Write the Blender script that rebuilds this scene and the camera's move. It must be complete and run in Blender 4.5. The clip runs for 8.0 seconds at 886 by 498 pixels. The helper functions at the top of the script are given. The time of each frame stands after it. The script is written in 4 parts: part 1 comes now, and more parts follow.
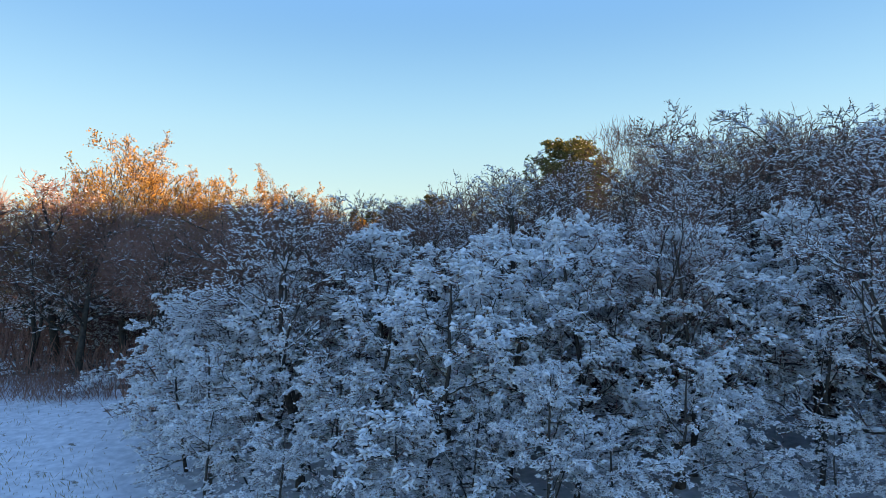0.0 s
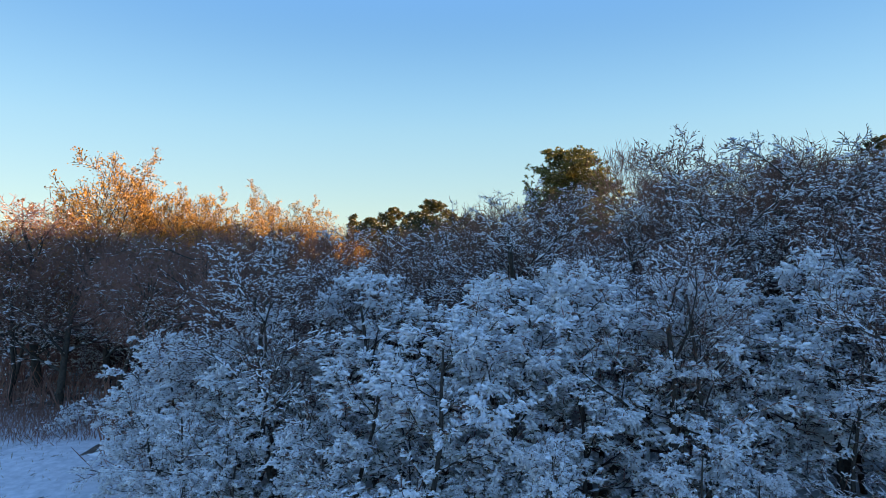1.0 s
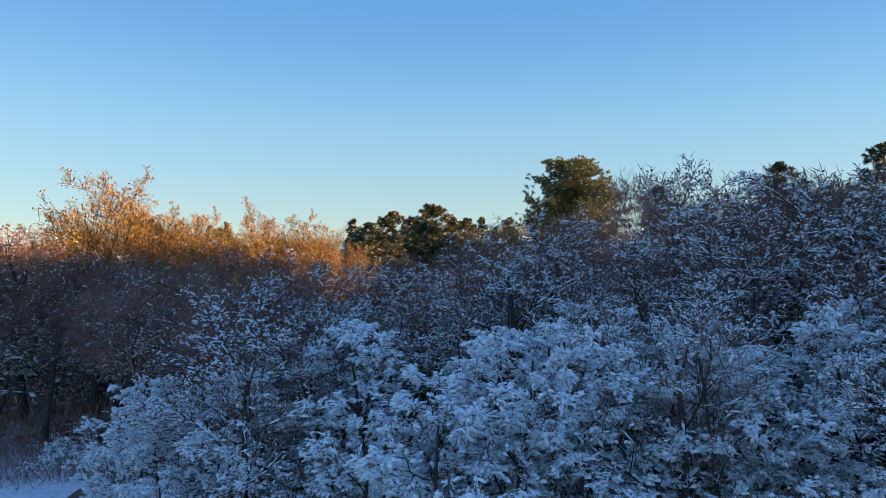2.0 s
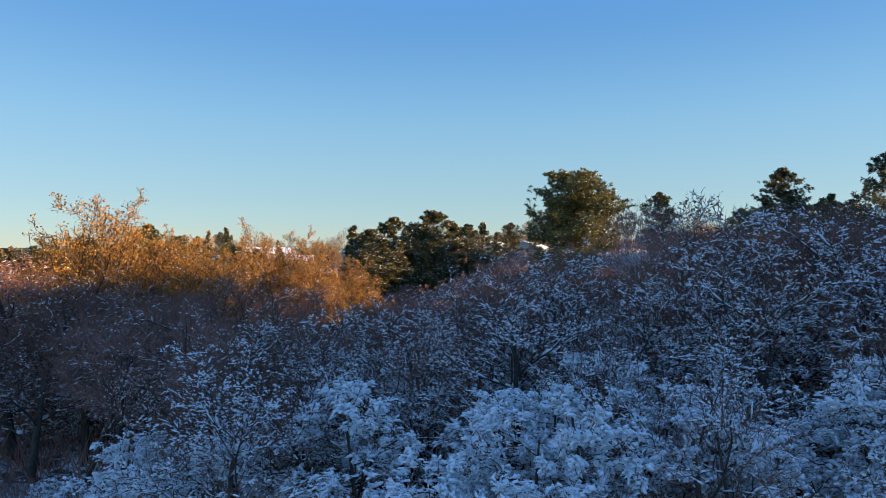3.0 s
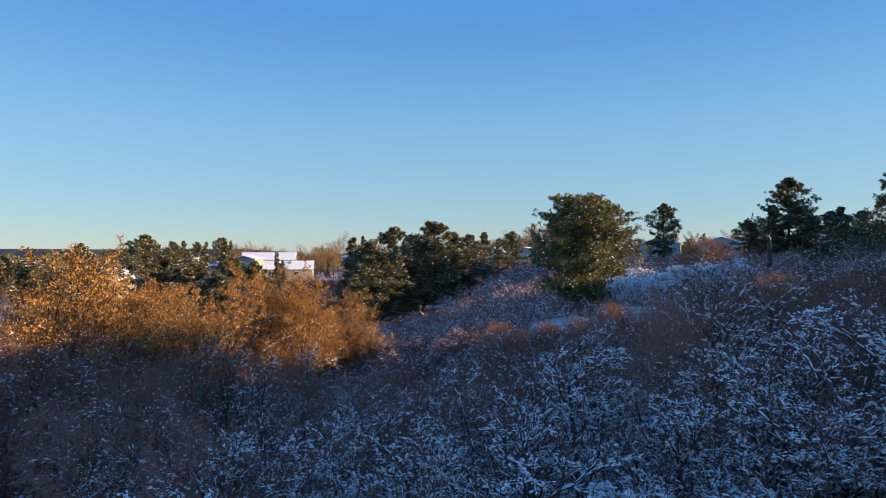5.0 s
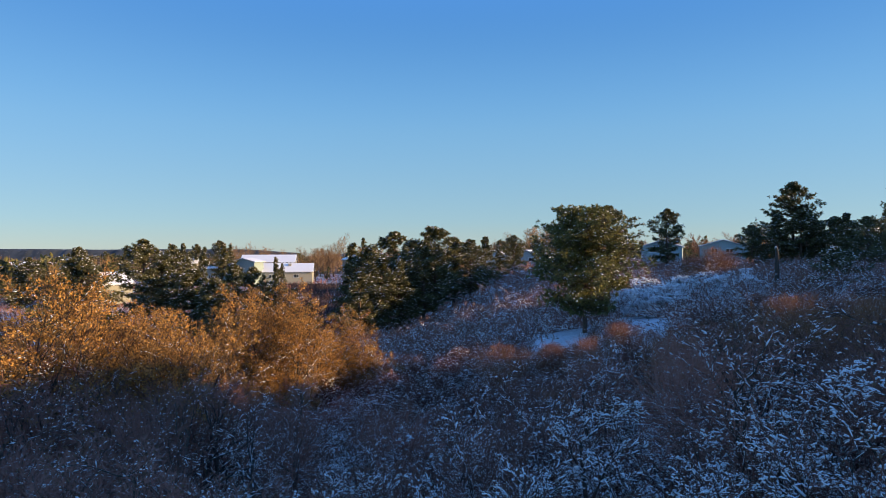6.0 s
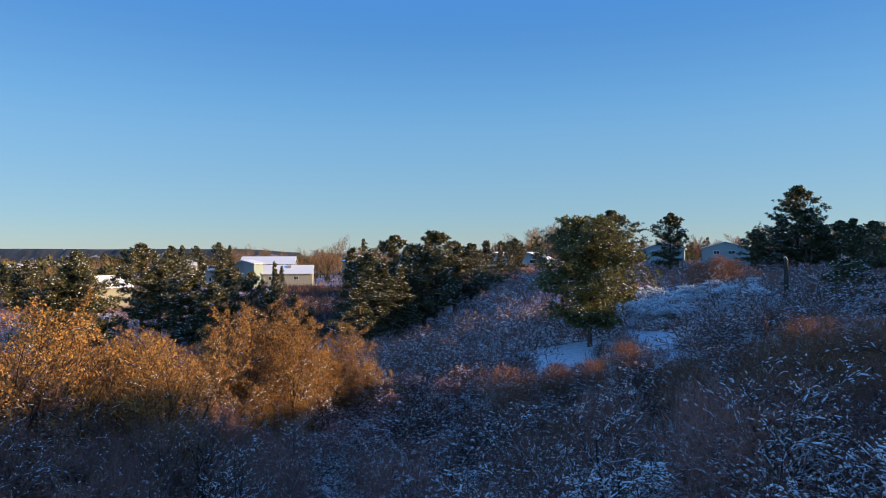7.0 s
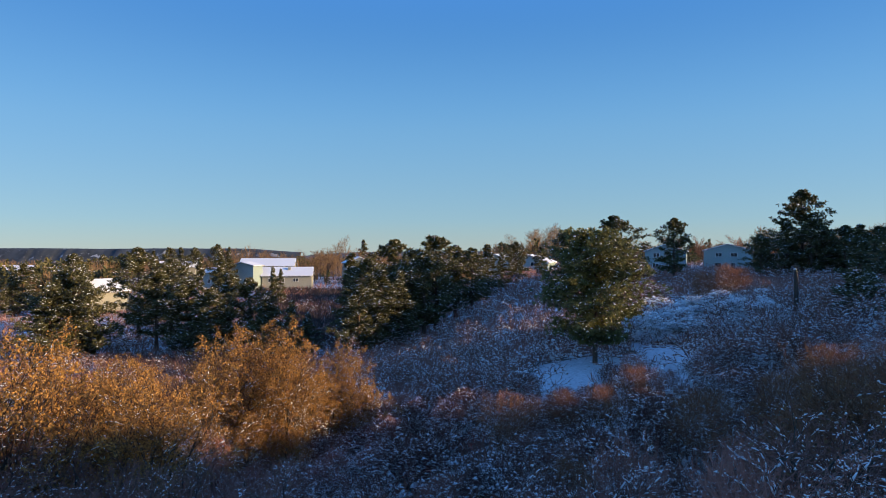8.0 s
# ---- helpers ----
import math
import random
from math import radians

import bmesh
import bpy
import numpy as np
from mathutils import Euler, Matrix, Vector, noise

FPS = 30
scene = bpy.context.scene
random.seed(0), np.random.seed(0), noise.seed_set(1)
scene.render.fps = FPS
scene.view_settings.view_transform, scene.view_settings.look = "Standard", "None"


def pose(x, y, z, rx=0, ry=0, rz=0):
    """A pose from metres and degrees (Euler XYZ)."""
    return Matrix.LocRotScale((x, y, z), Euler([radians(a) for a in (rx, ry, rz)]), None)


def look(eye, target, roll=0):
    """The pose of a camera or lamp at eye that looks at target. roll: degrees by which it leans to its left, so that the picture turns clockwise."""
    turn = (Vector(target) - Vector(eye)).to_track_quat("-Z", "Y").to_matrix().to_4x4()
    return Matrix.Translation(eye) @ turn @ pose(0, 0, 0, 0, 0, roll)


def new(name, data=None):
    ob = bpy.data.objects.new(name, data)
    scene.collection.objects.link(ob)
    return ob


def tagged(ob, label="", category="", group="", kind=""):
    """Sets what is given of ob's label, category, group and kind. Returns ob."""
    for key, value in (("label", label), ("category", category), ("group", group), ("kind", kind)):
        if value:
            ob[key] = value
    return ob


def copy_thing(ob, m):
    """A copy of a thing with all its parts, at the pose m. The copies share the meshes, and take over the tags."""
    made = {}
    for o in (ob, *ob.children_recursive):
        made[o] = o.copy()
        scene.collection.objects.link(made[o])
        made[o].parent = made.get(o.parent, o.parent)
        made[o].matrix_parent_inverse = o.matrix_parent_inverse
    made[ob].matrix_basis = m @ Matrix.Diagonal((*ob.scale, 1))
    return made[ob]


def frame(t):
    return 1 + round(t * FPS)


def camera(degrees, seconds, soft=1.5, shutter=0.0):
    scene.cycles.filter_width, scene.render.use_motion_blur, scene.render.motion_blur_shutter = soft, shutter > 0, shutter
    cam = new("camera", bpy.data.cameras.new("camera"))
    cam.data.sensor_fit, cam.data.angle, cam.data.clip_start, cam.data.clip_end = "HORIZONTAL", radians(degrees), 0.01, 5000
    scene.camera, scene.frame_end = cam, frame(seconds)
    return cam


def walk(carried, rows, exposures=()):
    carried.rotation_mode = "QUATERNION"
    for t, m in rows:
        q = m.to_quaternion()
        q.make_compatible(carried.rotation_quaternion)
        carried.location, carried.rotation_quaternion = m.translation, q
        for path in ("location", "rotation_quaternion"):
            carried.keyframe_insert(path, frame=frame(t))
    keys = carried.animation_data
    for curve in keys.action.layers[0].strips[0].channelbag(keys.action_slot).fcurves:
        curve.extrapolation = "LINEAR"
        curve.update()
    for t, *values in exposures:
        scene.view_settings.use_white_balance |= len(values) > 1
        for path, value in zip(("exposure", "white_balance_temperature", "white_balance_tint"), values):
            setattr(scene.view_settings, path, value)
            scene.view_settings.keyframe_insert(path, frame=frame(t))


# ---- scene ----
# ---------------------------------------------------------------- camera
LENS = 70.0
cam = camera(LENS, 8.0, soft=0.6)
SIDE, AHEAD, EYE = 8.4, 13.06, 3.8     # metres of the walk's units across and up, ahead, and the first eye's height
TURNS = 0.643
ROWS = [
    (0.0, 0.0, 0.0, 0.0, 0.0, 0.0, 0.0),
    (0.5, 0.0068, 0.034, 0.0459, -0.01, 0.04, 0.02),
    (1.0, 0.014, 0.0615, 0.0945, 0.02, 0.05, 0.05),
    (1.5, 0.0192, 0.0865, 0.1434, 0.02, -0.05, 0.11),
    (3.0, 0.0247, 0.1537, 0.2995, 0.2, 0.19, 0.09),
    (3.5, 0.0245, 0.1824, 0.3526, 0.24, 0.23, 0.07),
    (4.0, 0.0233, 0.2128, 0.4085, 0.29, 0.26, 0.1),
    (4.5, 0.021, 0.2467, 0.4648, 0.3, 0.24, 0.1),
    (6.0, 0.019, 0.3606, 0.6236, 0.4, 0.25, 0.08),
    (6.5, 0.0159, 0.4038, 0.6712, 0.43, 0.23, 0.07),
    (7.0, 0.0128, 0.4486, 0.7191, 0.46, 0.19, 0.08),
    (7.5, 0.011, 0.4952, 0.7711, 0.49, 0.15, 0.07),
    (8.0, 0.0093, 0.5449, 0.8283, 0.5, 0.09, 0.06),
]
walk(cam, [(t, pose(SIDE * x, AHEAD * y, EYE + SIDE * z, 90 + TURNS * pitch, TURNS * roll, TURNS * yaw))
           for t, x, y, z, yaw, pitch, roll in ROWS],
     exposures=[(0.0, 1.53, 10300, 19), (1.5, 1.24, 8600, 17), (3.0, 0.97, 7850, 17), (4.5, 0.88, 7300, 17), (8.0, 0.61, 6500, 16)])

# ---------------------------------------------------------------- light
SUN_UP, SUN_SIDE = 12.0, 9.0           # elevation; degrees behind the line to the right
sun_way = Vector((math.cos(radians(SUN_SIDE)) * math.cos(radians(SUN_UP)),
                  -math.sin(radians(SUN_SIDE)) * math.cos(radians(SUN_UP)), math.sin(radians(SUN_UP))))
world = bpy.data.worlds.new("sky")
scene.world = world
world.use_nodes = True
wn = world.node_tree
sky = wn.nodes.new("ShaderNodeTexSky")
sky.sky_type, sky.sun_disc = "NISHITA", False
sky.sun_elevation = radians(SUN_UP)
sky.sun_rotation = math.atan2(sun_way.x, sun_way.y)
sky.altitude, sky.air_density, sky.dust_density, sky.ozone_density = 1900, 1.0, 0.0, 3.5
# a clear winter evening: pale at the horizon, deep blue overhead, thin high haze evening out the sun's side
gaze = wn.nodes.new("ShaderNodeTexCoord")
split = wn.nodes.new("ShaderNodeSeparateXYZ")
wn.links.new(gaze.outputs["Generated"], split.inputs[0])
dome = wn.nodes.new("ShaderNodeValToRGB")
dome.color_ramp.interpolation = "B_SPLINE"
DOME = ((0.0, (1.45, 1.95, 2.0)), (0.045, (1.2, 2.12, 2.42)), (0.184, (0.74, 2.07, 3.36)), (0.28, (0.41, 1.55, 3.2)),
        (0.37, (0.21, 1.22, 3.1)), (0.65, (0.45, 1.75, 4.9)), (1.0, (0.55, 1.9, 5.0)))
for i, (at, c) in enumerate(DOME):
    e = dome.color_ramp.elements[i] if i < 2 else dome.color_ramp.elements.new(at)
    e.position, e.color = at, (*[v / 5 for v in c], 1)
wn.links.new(split.outputs["Z"], dome.inputs[0])
lift = wn.nodes.new("ShaderNodeVectorMath")
lift.operation = "SCALE"
lift.inputs["Scale"].default_value = 5.0
wn.links.new(dome.outputs[0], lift.inputs[0])
even = wn.nodes.new("ShaderNodeMix")
even.data_type = "RGBA"
even.inputs[0].default_value = 0.8
wn.links.new(lift.outputs[0], even.inputs[7])
wn.links.new(sky.outputs[0], even.inputs[6])
wn.links.new(even.outputs[2], wn.nodes["Background"].inputs[0])
wn.nodes["Background"].inputs[1].default_value = 0.137
sun = new("sun", bpy.data.lights.new("sun", "SUN"))
sun.data.energy, sun.data.angle, sun.data.color = 5.0, radians(0.6), (1.0, 0.74, 0.37)
sun.matrix_world = look(sun_way * 100, (0, 0, 0))


# ---------------------------------------------------------------- materials
def material(name, base, other, scale=6.0, rough=0.8, bump=0.3, spots=None, spot_scale=1.2, spot_at=0.6,
             shine=0.3, through_light=0.0, island=None, per_object=0.0):
    """A rough surface of two mixed colours at two scales, with relief; spots: a third colour in patches."""
    m = bpy.data.materials.new(name)
    m.use_nodes = True
    nt = m.node_tree
    n, l = nt.nodes, nt.links
    bs = n["Principled BSDF"]
    bs.inputs["Roughness"].default_value = rough
    bs.inputs["Specular IOR Level"].default_value = shine
    tc = n.new("ShaderNodeTexCoord")
    no = n.new("ShaderNodeTexNoise")
    no.inputs["Scale"].default_value, no.inputs["Detail"].default_value = scale, 6
    l.new(tc.outputs["Object"], no.inputs["Vector"])
    ramp = n.new("ShaderNodeValToRGB")
    ramp.color_ramp.elements[0].position, ramp.color_ramp.elements[1].position = 0.32, 0.68
    ramp.color_ramp.elements[0].color, ramp.color_ramp.elements[1].color = (*base, 1), (*other, 1)
    l.new(no.outputs["Fac"], ramp.inputs[0])
    colour = ramp.outputs[0]
    if island:
        geo = n.new("ShaderNodeNewGeometry")
        r2 = n.new("ShaderNodeValToRGB")
        for i, c in enumerate(island):
            e = r2.color_ramp.elements[i] if i < 2 else r2.color_ramp.elements.new(0.5)
            e.position, e.color = i / (len(island) - 1), (*c, 1)
        l.new(geo.outputs["Random Per Island"], r2.inputs[0])
        mx = n.new("ShaderNodeMix")
        mx.data_type = "RGBA"
        mx.inputs[0].default_value = 0.75
        l.new(colour, mx.inputs[6]), l.new(r2.outputs[0], mx.inputs[7])
        colour = mx.outputs[2]
    if spots:
        n2 = n.new("ShaderNodeTexNoise")
        n2.inputs["Scale"].default_value, n2.inputs["Detail"].default_value = spot_scale, 8
        n2.inputs["Roughness"].default_value = 0.65
        l.new(tc.outputs["Object"], n2.inputs["Vector"])
        r3 = n.new("ShaderNodeValToRGB")
        r3.color_ramp.elements[0].position, r3.color_ramp.elements[1].position = spot_at, spot_at + 0.05
        l.new(n2.outputs["Fac"], r3.inputs[0])
        mx = n.new("ShaderNodeMix")
        mx.data_type = "RGBA"
        l.new(r3.outputs[0], mx.inputs[0]), l.new(colour, mx.inputs[6])
        mx.inputs[7].default_value = (*spots, 1)
        colour = mx.outputs[2]
    if per_object:
        oi = n.new("ShaderNodeObjectInfo")
        hs = n.new("ShaderNodeHueSaturation")
        mr = n.new("ShaderNodeMapRange")
        mr.inputs[3].default_value, mr.inputs[4].default_value = 1 - per_object, 1 + per_object
        l.new(oi.outputs["Random"], mr.inputs[0]), l.new(mr.outputs[0], hs.inputs["Value"])
        l.new(colour, hs.inputs["Color"])
        colour = hs.outputs[0]
    l.new(colour, bs.inputs["Base Color"])
    if bump:
        bp = n.new("ShaderNodeBump")
        bp.inputs["Strength"].default_value, bp.inputs["Distance"].default_value = bump, 0.03
        l.new(no.outputs["Fac"], bp.inputs["Height"]), l.new(bp.outputs[0], bs.inputs["Normal"])
    if through_light:
        tr = n.new("ShaderNodeBsdfTranslucent")
        ms = n.new("ShaderNodeMixShader")
        ms.inputs[0].default_value = through_light
        l.new(colour, tr.inputs[0]), l.new(bs.outputs[0], ms.inputs[1]), l.new(tr.outputs[0], ms.inputs[2])
        l.new(ms.outputs[0], n["Material Output"].inputs[0])
    return m


SNOW = material("snow", (0.88, 0.89, 0.91), (0.94, 0.94, 0.95), 9, 0.7, 0.35, through_light=0.25)
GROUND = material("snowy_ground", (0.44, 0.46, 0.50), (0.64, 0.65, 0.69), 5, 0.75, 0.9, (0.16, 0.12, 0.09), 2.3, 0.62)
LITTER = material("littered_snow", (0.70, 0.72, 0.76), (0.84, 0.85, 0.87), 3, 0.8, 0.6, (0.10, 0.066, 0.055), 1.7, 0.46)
BARK = material("oak_bark", (0.045, 0.034, 0.028), (0.10, 0.075, 0.06), 14, 0.9, 0.6, per_object=0.25)
TWIG = material("twig_bark", (0.24, 0.105, 0.08), (0.42, 0.195, 0.15), 10, 0.85, 0.2, per_object=0.4)
BROWN_TWIG = material("brown_oak_twig", (0.14, 0.06, 0.045), (0.28, 0.128, 0.095), 10, 0.85, 0.2, per_object=0.35)
# dark tone; on the hollow scrub it carries the shade in its colour
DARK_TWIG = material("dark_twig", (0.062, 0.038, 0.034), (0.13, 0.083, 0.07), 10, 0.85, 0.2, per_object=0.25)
GOLD_TWIG = material("golden_oak_twig", (0.07, 0.042, 0.028), (0.17, 0.095, 0.05), 10, 0.85, 0.2, per_object=0.2)
PALE_TWIG = material("pale_twig", (0.20, 0.115, 0.06), (0.34, 0.20, 0.10), 10, 0.85, 0.2, per_object=0.2)
GOLD = material("dry_gold_leaf", (0.44, 0.19, 0.04), (0.62, 0.28, 0.06), 3, 0.6, 0.0,
                island=((0.10, 0.045, 0.02), (0.72, 0.40, 0.10), (0.34, 0.15, 0.04)), through_light=0.28)
RUDDY = material("dry_red_leaf", (0.22, 0.085, 0.04), (0.36, 0.16, 0.07), 3, 0.7, 0.0,
                 island=((0.14, 0.055, 0.03), (0.46, 0.22, 0.09), (0.26, 0.11, 0.05)), through_light=0.25)
BROWN = material("dry_brown_leaf", (0.13, 0.065, 0.035), (0.24, 0.13, 0.07), 3, 0.7, 0.0,
                 island=((0.09, 0.045, 0.03), (0.26, 0.14, 0.07), (0.16, 0.08, 0.04)), through_light=0.3)
# needles with sunlight in their colour: olive-gold highlights for the broad pine
SUNLIT_NEEDLE = material("pine_needle", (0.06, 0.068, 0.026), (0.12, 0.12, 0.042), 2, 0.5, 0.0,
                  island=((0.03, 0.04, 0.018), (0.34, 0.30, 0.09), (0.13, 0.13, 0.045)), through_light=0.2)
# the same needles with shade in their colour, for the other conifers
SHADED_NEEDLE = material("dark_pine_needle", (0.035, 0.042, 0.024), (0.075, 0.078, 0.036), 2, 0.5, 0.0,
                       island=((0.024, 0.032, 0.02), (0.23, 0.19, 0.06), (0.075, 0.076, 0.032)), through_light=0.2)
PINEBARK = material("pine_bark", (0.07, 0.045, 0.035), (0.16, 0.10, 0.07), 9, 0.9, 0.7)
WALL = material("pale_siding", (0.30, 0.28, 0.225), (0.36, 0.34, 0.275), 4, 0.7, 0.1)
# siding with the blue-green of shaded walls put into its colour
GREYWALL = material("grey_green_shade_siding", (0.25, 0.32, 0.31), (0.31, 0.38, 0.37), 4, 0.7, 0.1)
TRIM = material("white_trim", (0.7, 0.7, 0.68), (0.8, 0.8, 0.78), 5, 0.5, 0.05)
SHINGLE = material("grey_shingle", (0.12, 0.11, 0.11), (0.2, 0.19, 0.18), 6, 0.9, 0.4, (0.8, 0.82, 0.85), 1.5, 0.5)
GLASS = material("dark_window_glass", (0.02, 0.025, 0.03), (0.04, 0.045, 0.05), 1, 0.08, 0.0, shine=0.6)
DECK = material("weathered_timber", (0.14, 0.10, 0.08), (0.22, 0.17, 0.13), 8, 0.85, 0.3)
# scrub and snow, the base darkened and blued for distant haze and shade
MESA = material("scrub_slope", (0.03, 0.036, 0.042), (0.07, 0.078, 0.085), 0.02, 0.95, 0.0, (0.3, 0.31, 0.33), 0.03, 0.58)
REDTWIG = material("red_brown_twig", (0.22, 0.09, 0.05), (0.34, 0.16, 0.08), 8, 0.85, 0.1, per_object=0.2)
STRAW = material("dry_grass", (0.28, 0.19, 0.10), (0.42, 0.30, 0.17), 3, 0.8, 0.0, through_light=0.2)


# ---------------------------------------------------------------- mesh helpers
def mesh_of(name, bits, mat, smooth=True):
    """One mesh from pieces (vertices, faces), all its own geometry."""
    verts, faces, at = [], [], 0
    for v, f in bits:
        if len(v) == 0:
            continue
        verts.append(v)
        faces += (f + at).tolist()
        at += len(v)
    me = bpy.data.meshes.new(name)
    me.from_pydata(np.concatenate(verts).tolist() if verts else [], [], faces)
    if smooth:
        me.polygons.foreach_set("use_smooth", np.ones(len(me.polygons), bool))
    me.materials.append(mat)
    me.update()
    return me


def unit(v):
    return v / np.maximum(np.linalg.norm(v, axis=1, keepdims=True), 1e-9)


def sides(d):
    ref = np.where(np.abs(d[:, 2:3]) > 0.93, np.array([[1.0, 0, 0]]), np.array([[0, 0, 1.0]]))
    a = unit(np.cross(d, ref))
    return a, np.cross(a, d)


def tubes(segs, n):
    """Tapered limbs from rows p0, p1, r0, r1."""
    if not len(segs):
        return np.zeros((0, 3)), np.zeros((0, 4), int)
    s = np.array(segs, float)
    p0, p1, r0, r1 = s[:, 0:3], s[:, 3:6], s[:, 6:7], s[:, 7:8]
    a, b = sides(unit(p1 - p0))
    rings = []
    for p, r in ((p0, r0), (p1, r1)):
        for k in range(n):
            w = 2 * math.pi * k / n
            rings.append(p + r * (math.cos(w) * a + math.sin(w) * b))
    v = np.stack(rings, 1).reshape(-1, 3)
    k = np.arange(n)
    quad = np.stack([k, (k + 1) % n, n + (k + 1) % n, n + k], 1)
    f = (np.arange(len(s))[:, None, None] * 2 * n + quad[None]).reshape(-1, 4)
    return v, f


LUMP = np.array([[0, 2, 3], [0, 3, 4], [0, 4, 5], [0, 5, 2], [1, 7, 6], [1, 8, 7], [1, 9, 8], [1, 6, 9],
                 [2, 6, 3], [3, 6, 7], [3, 7, 4], [4, 7, 8], [4, 8, 5], [5, 8, 9], [5, 9, 2], [2, 9, 6]])
CHIP = np.array([[0, 2, 4], [0, 4, 3], [0, 3, 2], [1, 4, 2], [1, 3, 4], [1, 2, 3]])


def lumps(c, d, length, wide, high, rng, full=False):
    """Uneven elongated lumps of snow along d; full: rounder ones, for snow that is seen close by."""
    n = len(c)
    if not n:
        return np.zeros((0, 3)), np.zeros((0, 3), int)
    d = unit(d)
    a, b = sides(d)
    b = b * np.sign(b[:, 2:3] + 1e-6)
    j = lambda s=0.3: 1 + rng.uniform(-s, s, (n, 1))
    L, W, H = (np.asarray(x, float).reshape(-1, 1) for x in (length, wide, high))
    ends = [c - d * L * 0.5 * j(), c + d * L * 0.5 * j() - b * H * 0.3]
    if full:
        for k in (-0.27, 0.27):
            m = c + d * L * k * j(0.4) + a * W * rng.uniform(-0.15, 0.15, (n, 1))
            ends += [m + a * W * 0.5 * j(0.45), m + b * H * j(0.4), m - a * W * 0.5 * j(0.45), m - b * H * 0.4 * j()]
        return np.stack(ends, 1).reshape(-1, 3), (np.arange(n)[:, None, None] * 10 + LUMP[None]).reshape(-1, 3)
    m = c + d * L * rng.uniform(-0.2, 0.2, (n, 1))
    ends += [m + a * W * 0.5 * j() - b * H * 0.25, m - a * W * 0.5 * j() - b * H * 0.25, m + b * H * j()]
    return np.stack(ends, 1).reshape(-1, 3), (np.arange(n)[:, None, None] * 5 + CHIP[None]).reshape(-1, 3)


def blades(c, d, length, wide, rng, fold=0.0):
    """Pointed leaves or needles: two triangles each, slightly folded."""
    n = len(c)
    if not n:
        return np.zeros((0, 3)), np.zeros((0, 3), int)
    d = unit(d)
    a, b = sides(d)
    w = rng.uniform(0, 2 * math.pi, (n, 1))
    s = np.cos(w) * a + np.sin(w) * b
    t = -np.sin(w) * a + np.cos(w) * b
    L, W = (np.asarray(x, float).reshape(-1, 1) for x in (length, wide))
    v = np.stack([c, c + d * L, c + d * L * 0.5 + s * W * 0.5 + t * W * fold, c + d * L * 0.5 - s * W * 0.5 + t * W * fold], 1).reshape(-1, 3)
    f = np.array([[0, 2, 1], [0, 1, 3]])
    return v, (np.arange(n)[:, None, None] * 4 + f[None]).reshape(-1, 3)


def part(name, me, parent, label="", kind=""):
    ob = new(name, me)
    ob.parent = parent
    return tagged(ob, label, kind=kind)


def solid(bm, mat):
    """A mesh from a bmesh."""
    me = bpy.data.meshes.new("mesh")
    bm.normal_update()
    bm.to_mesh(me)
    bm.free()
    me.materials.append(mat)
    return me


def slab(x0, x1, y0, y1, z0, z1, bevel=0.0):
    """A box between two corners, its edges slightly rounded."""
    bm = bmesh.new()
    bmesh.ops.create_cube(bm, size=1, matrix=Matrix.Translation(((x0 + x1) / 2, (y0 + y1) / 2, (z0 + z1) / 2)) @ Matrix.Diagonal((x1 - x0, y1 - y0, z1 - z0, 1)))
    if bevel:
        bmesh.ops.bevel(bm, geom=bm.edges[:], offset=bevel, segments=2, affect="EDGES")
    return bm


# ---------------------------------------------------------------- how a tree grows
UP = Vector((0, 0, 1))


def grow(out, rng, p, d, L, r, lvl, P, limb=0):
    n = P["segs"][lvl]
    step = L / n
    wob, up, flat = P["wob"][lvl], P["up"][lvl], P["flat"][lvl]
    pts = [(p.copy(), d.copy(), r)]
    taper = P["taper"]
    for i in range(n):
        d = d + Vector((rng.gauss(0, wob), rng.gauss(0, wob), rng.gauss(0, wob) + up))
        d.z *= flat
        d.normalize()
        q = p + d * step
        rb = r * (1 - taper * (i + 1) / n)
        out[lvl].append((*p, *q, pts[-1][2], rb, limb))
        p = q
        pts.append((p.copy(), d.copy(), rb))
    if lvl + 1 >= len(P["segs"]):
        return
    k = P["kids"][lvl]
    turn = rng.uniform(0, 6.28)
    s0 = P["start"][lvl]
    for j in range(k):
        f = s0 + (1 - s0) * (j + rng.uniform(0.2, 1.0)) / k
        f = min(f, 1.0) * n
        i = min(int(f), n - 1)
        a, b = pts[i], pts[i + 1]
        w = f - i
        pp, dd, rr = a[0].lerp(b[0], w), a[1].lerp(b[1], w).normalized(), a[2] + (b[2] - a[2]) * w
        turn += 2.4 + rng.uniform(-0.5, 0.5)
        side = dd.cross(UP if abs(dd.z) < 0.95 else Vector((1, 0, 0))).normalized()
        side.rotate(Matrix.Rotation(turn, 3, dd))
        ang = radians(P["ang"][lvl]) * rng.uniform(0.7, 1.3)
        cd = dd * math.cos(ang) + side * math.sin(ang)
        if cd.z < -0.25:
            cd.z *= 0.2
        grow(out, rng, pp, cd.normalized(), L * P["ratio"][lvl] * rng.uniform(0.75, 1.2) * (1.2 - P["short"][lvl] * f / n),
             max(rr * P["thin"][lvl], P["twig"]), lvl + 1, P, limb * 40 + j if lvl == 0 else limb)


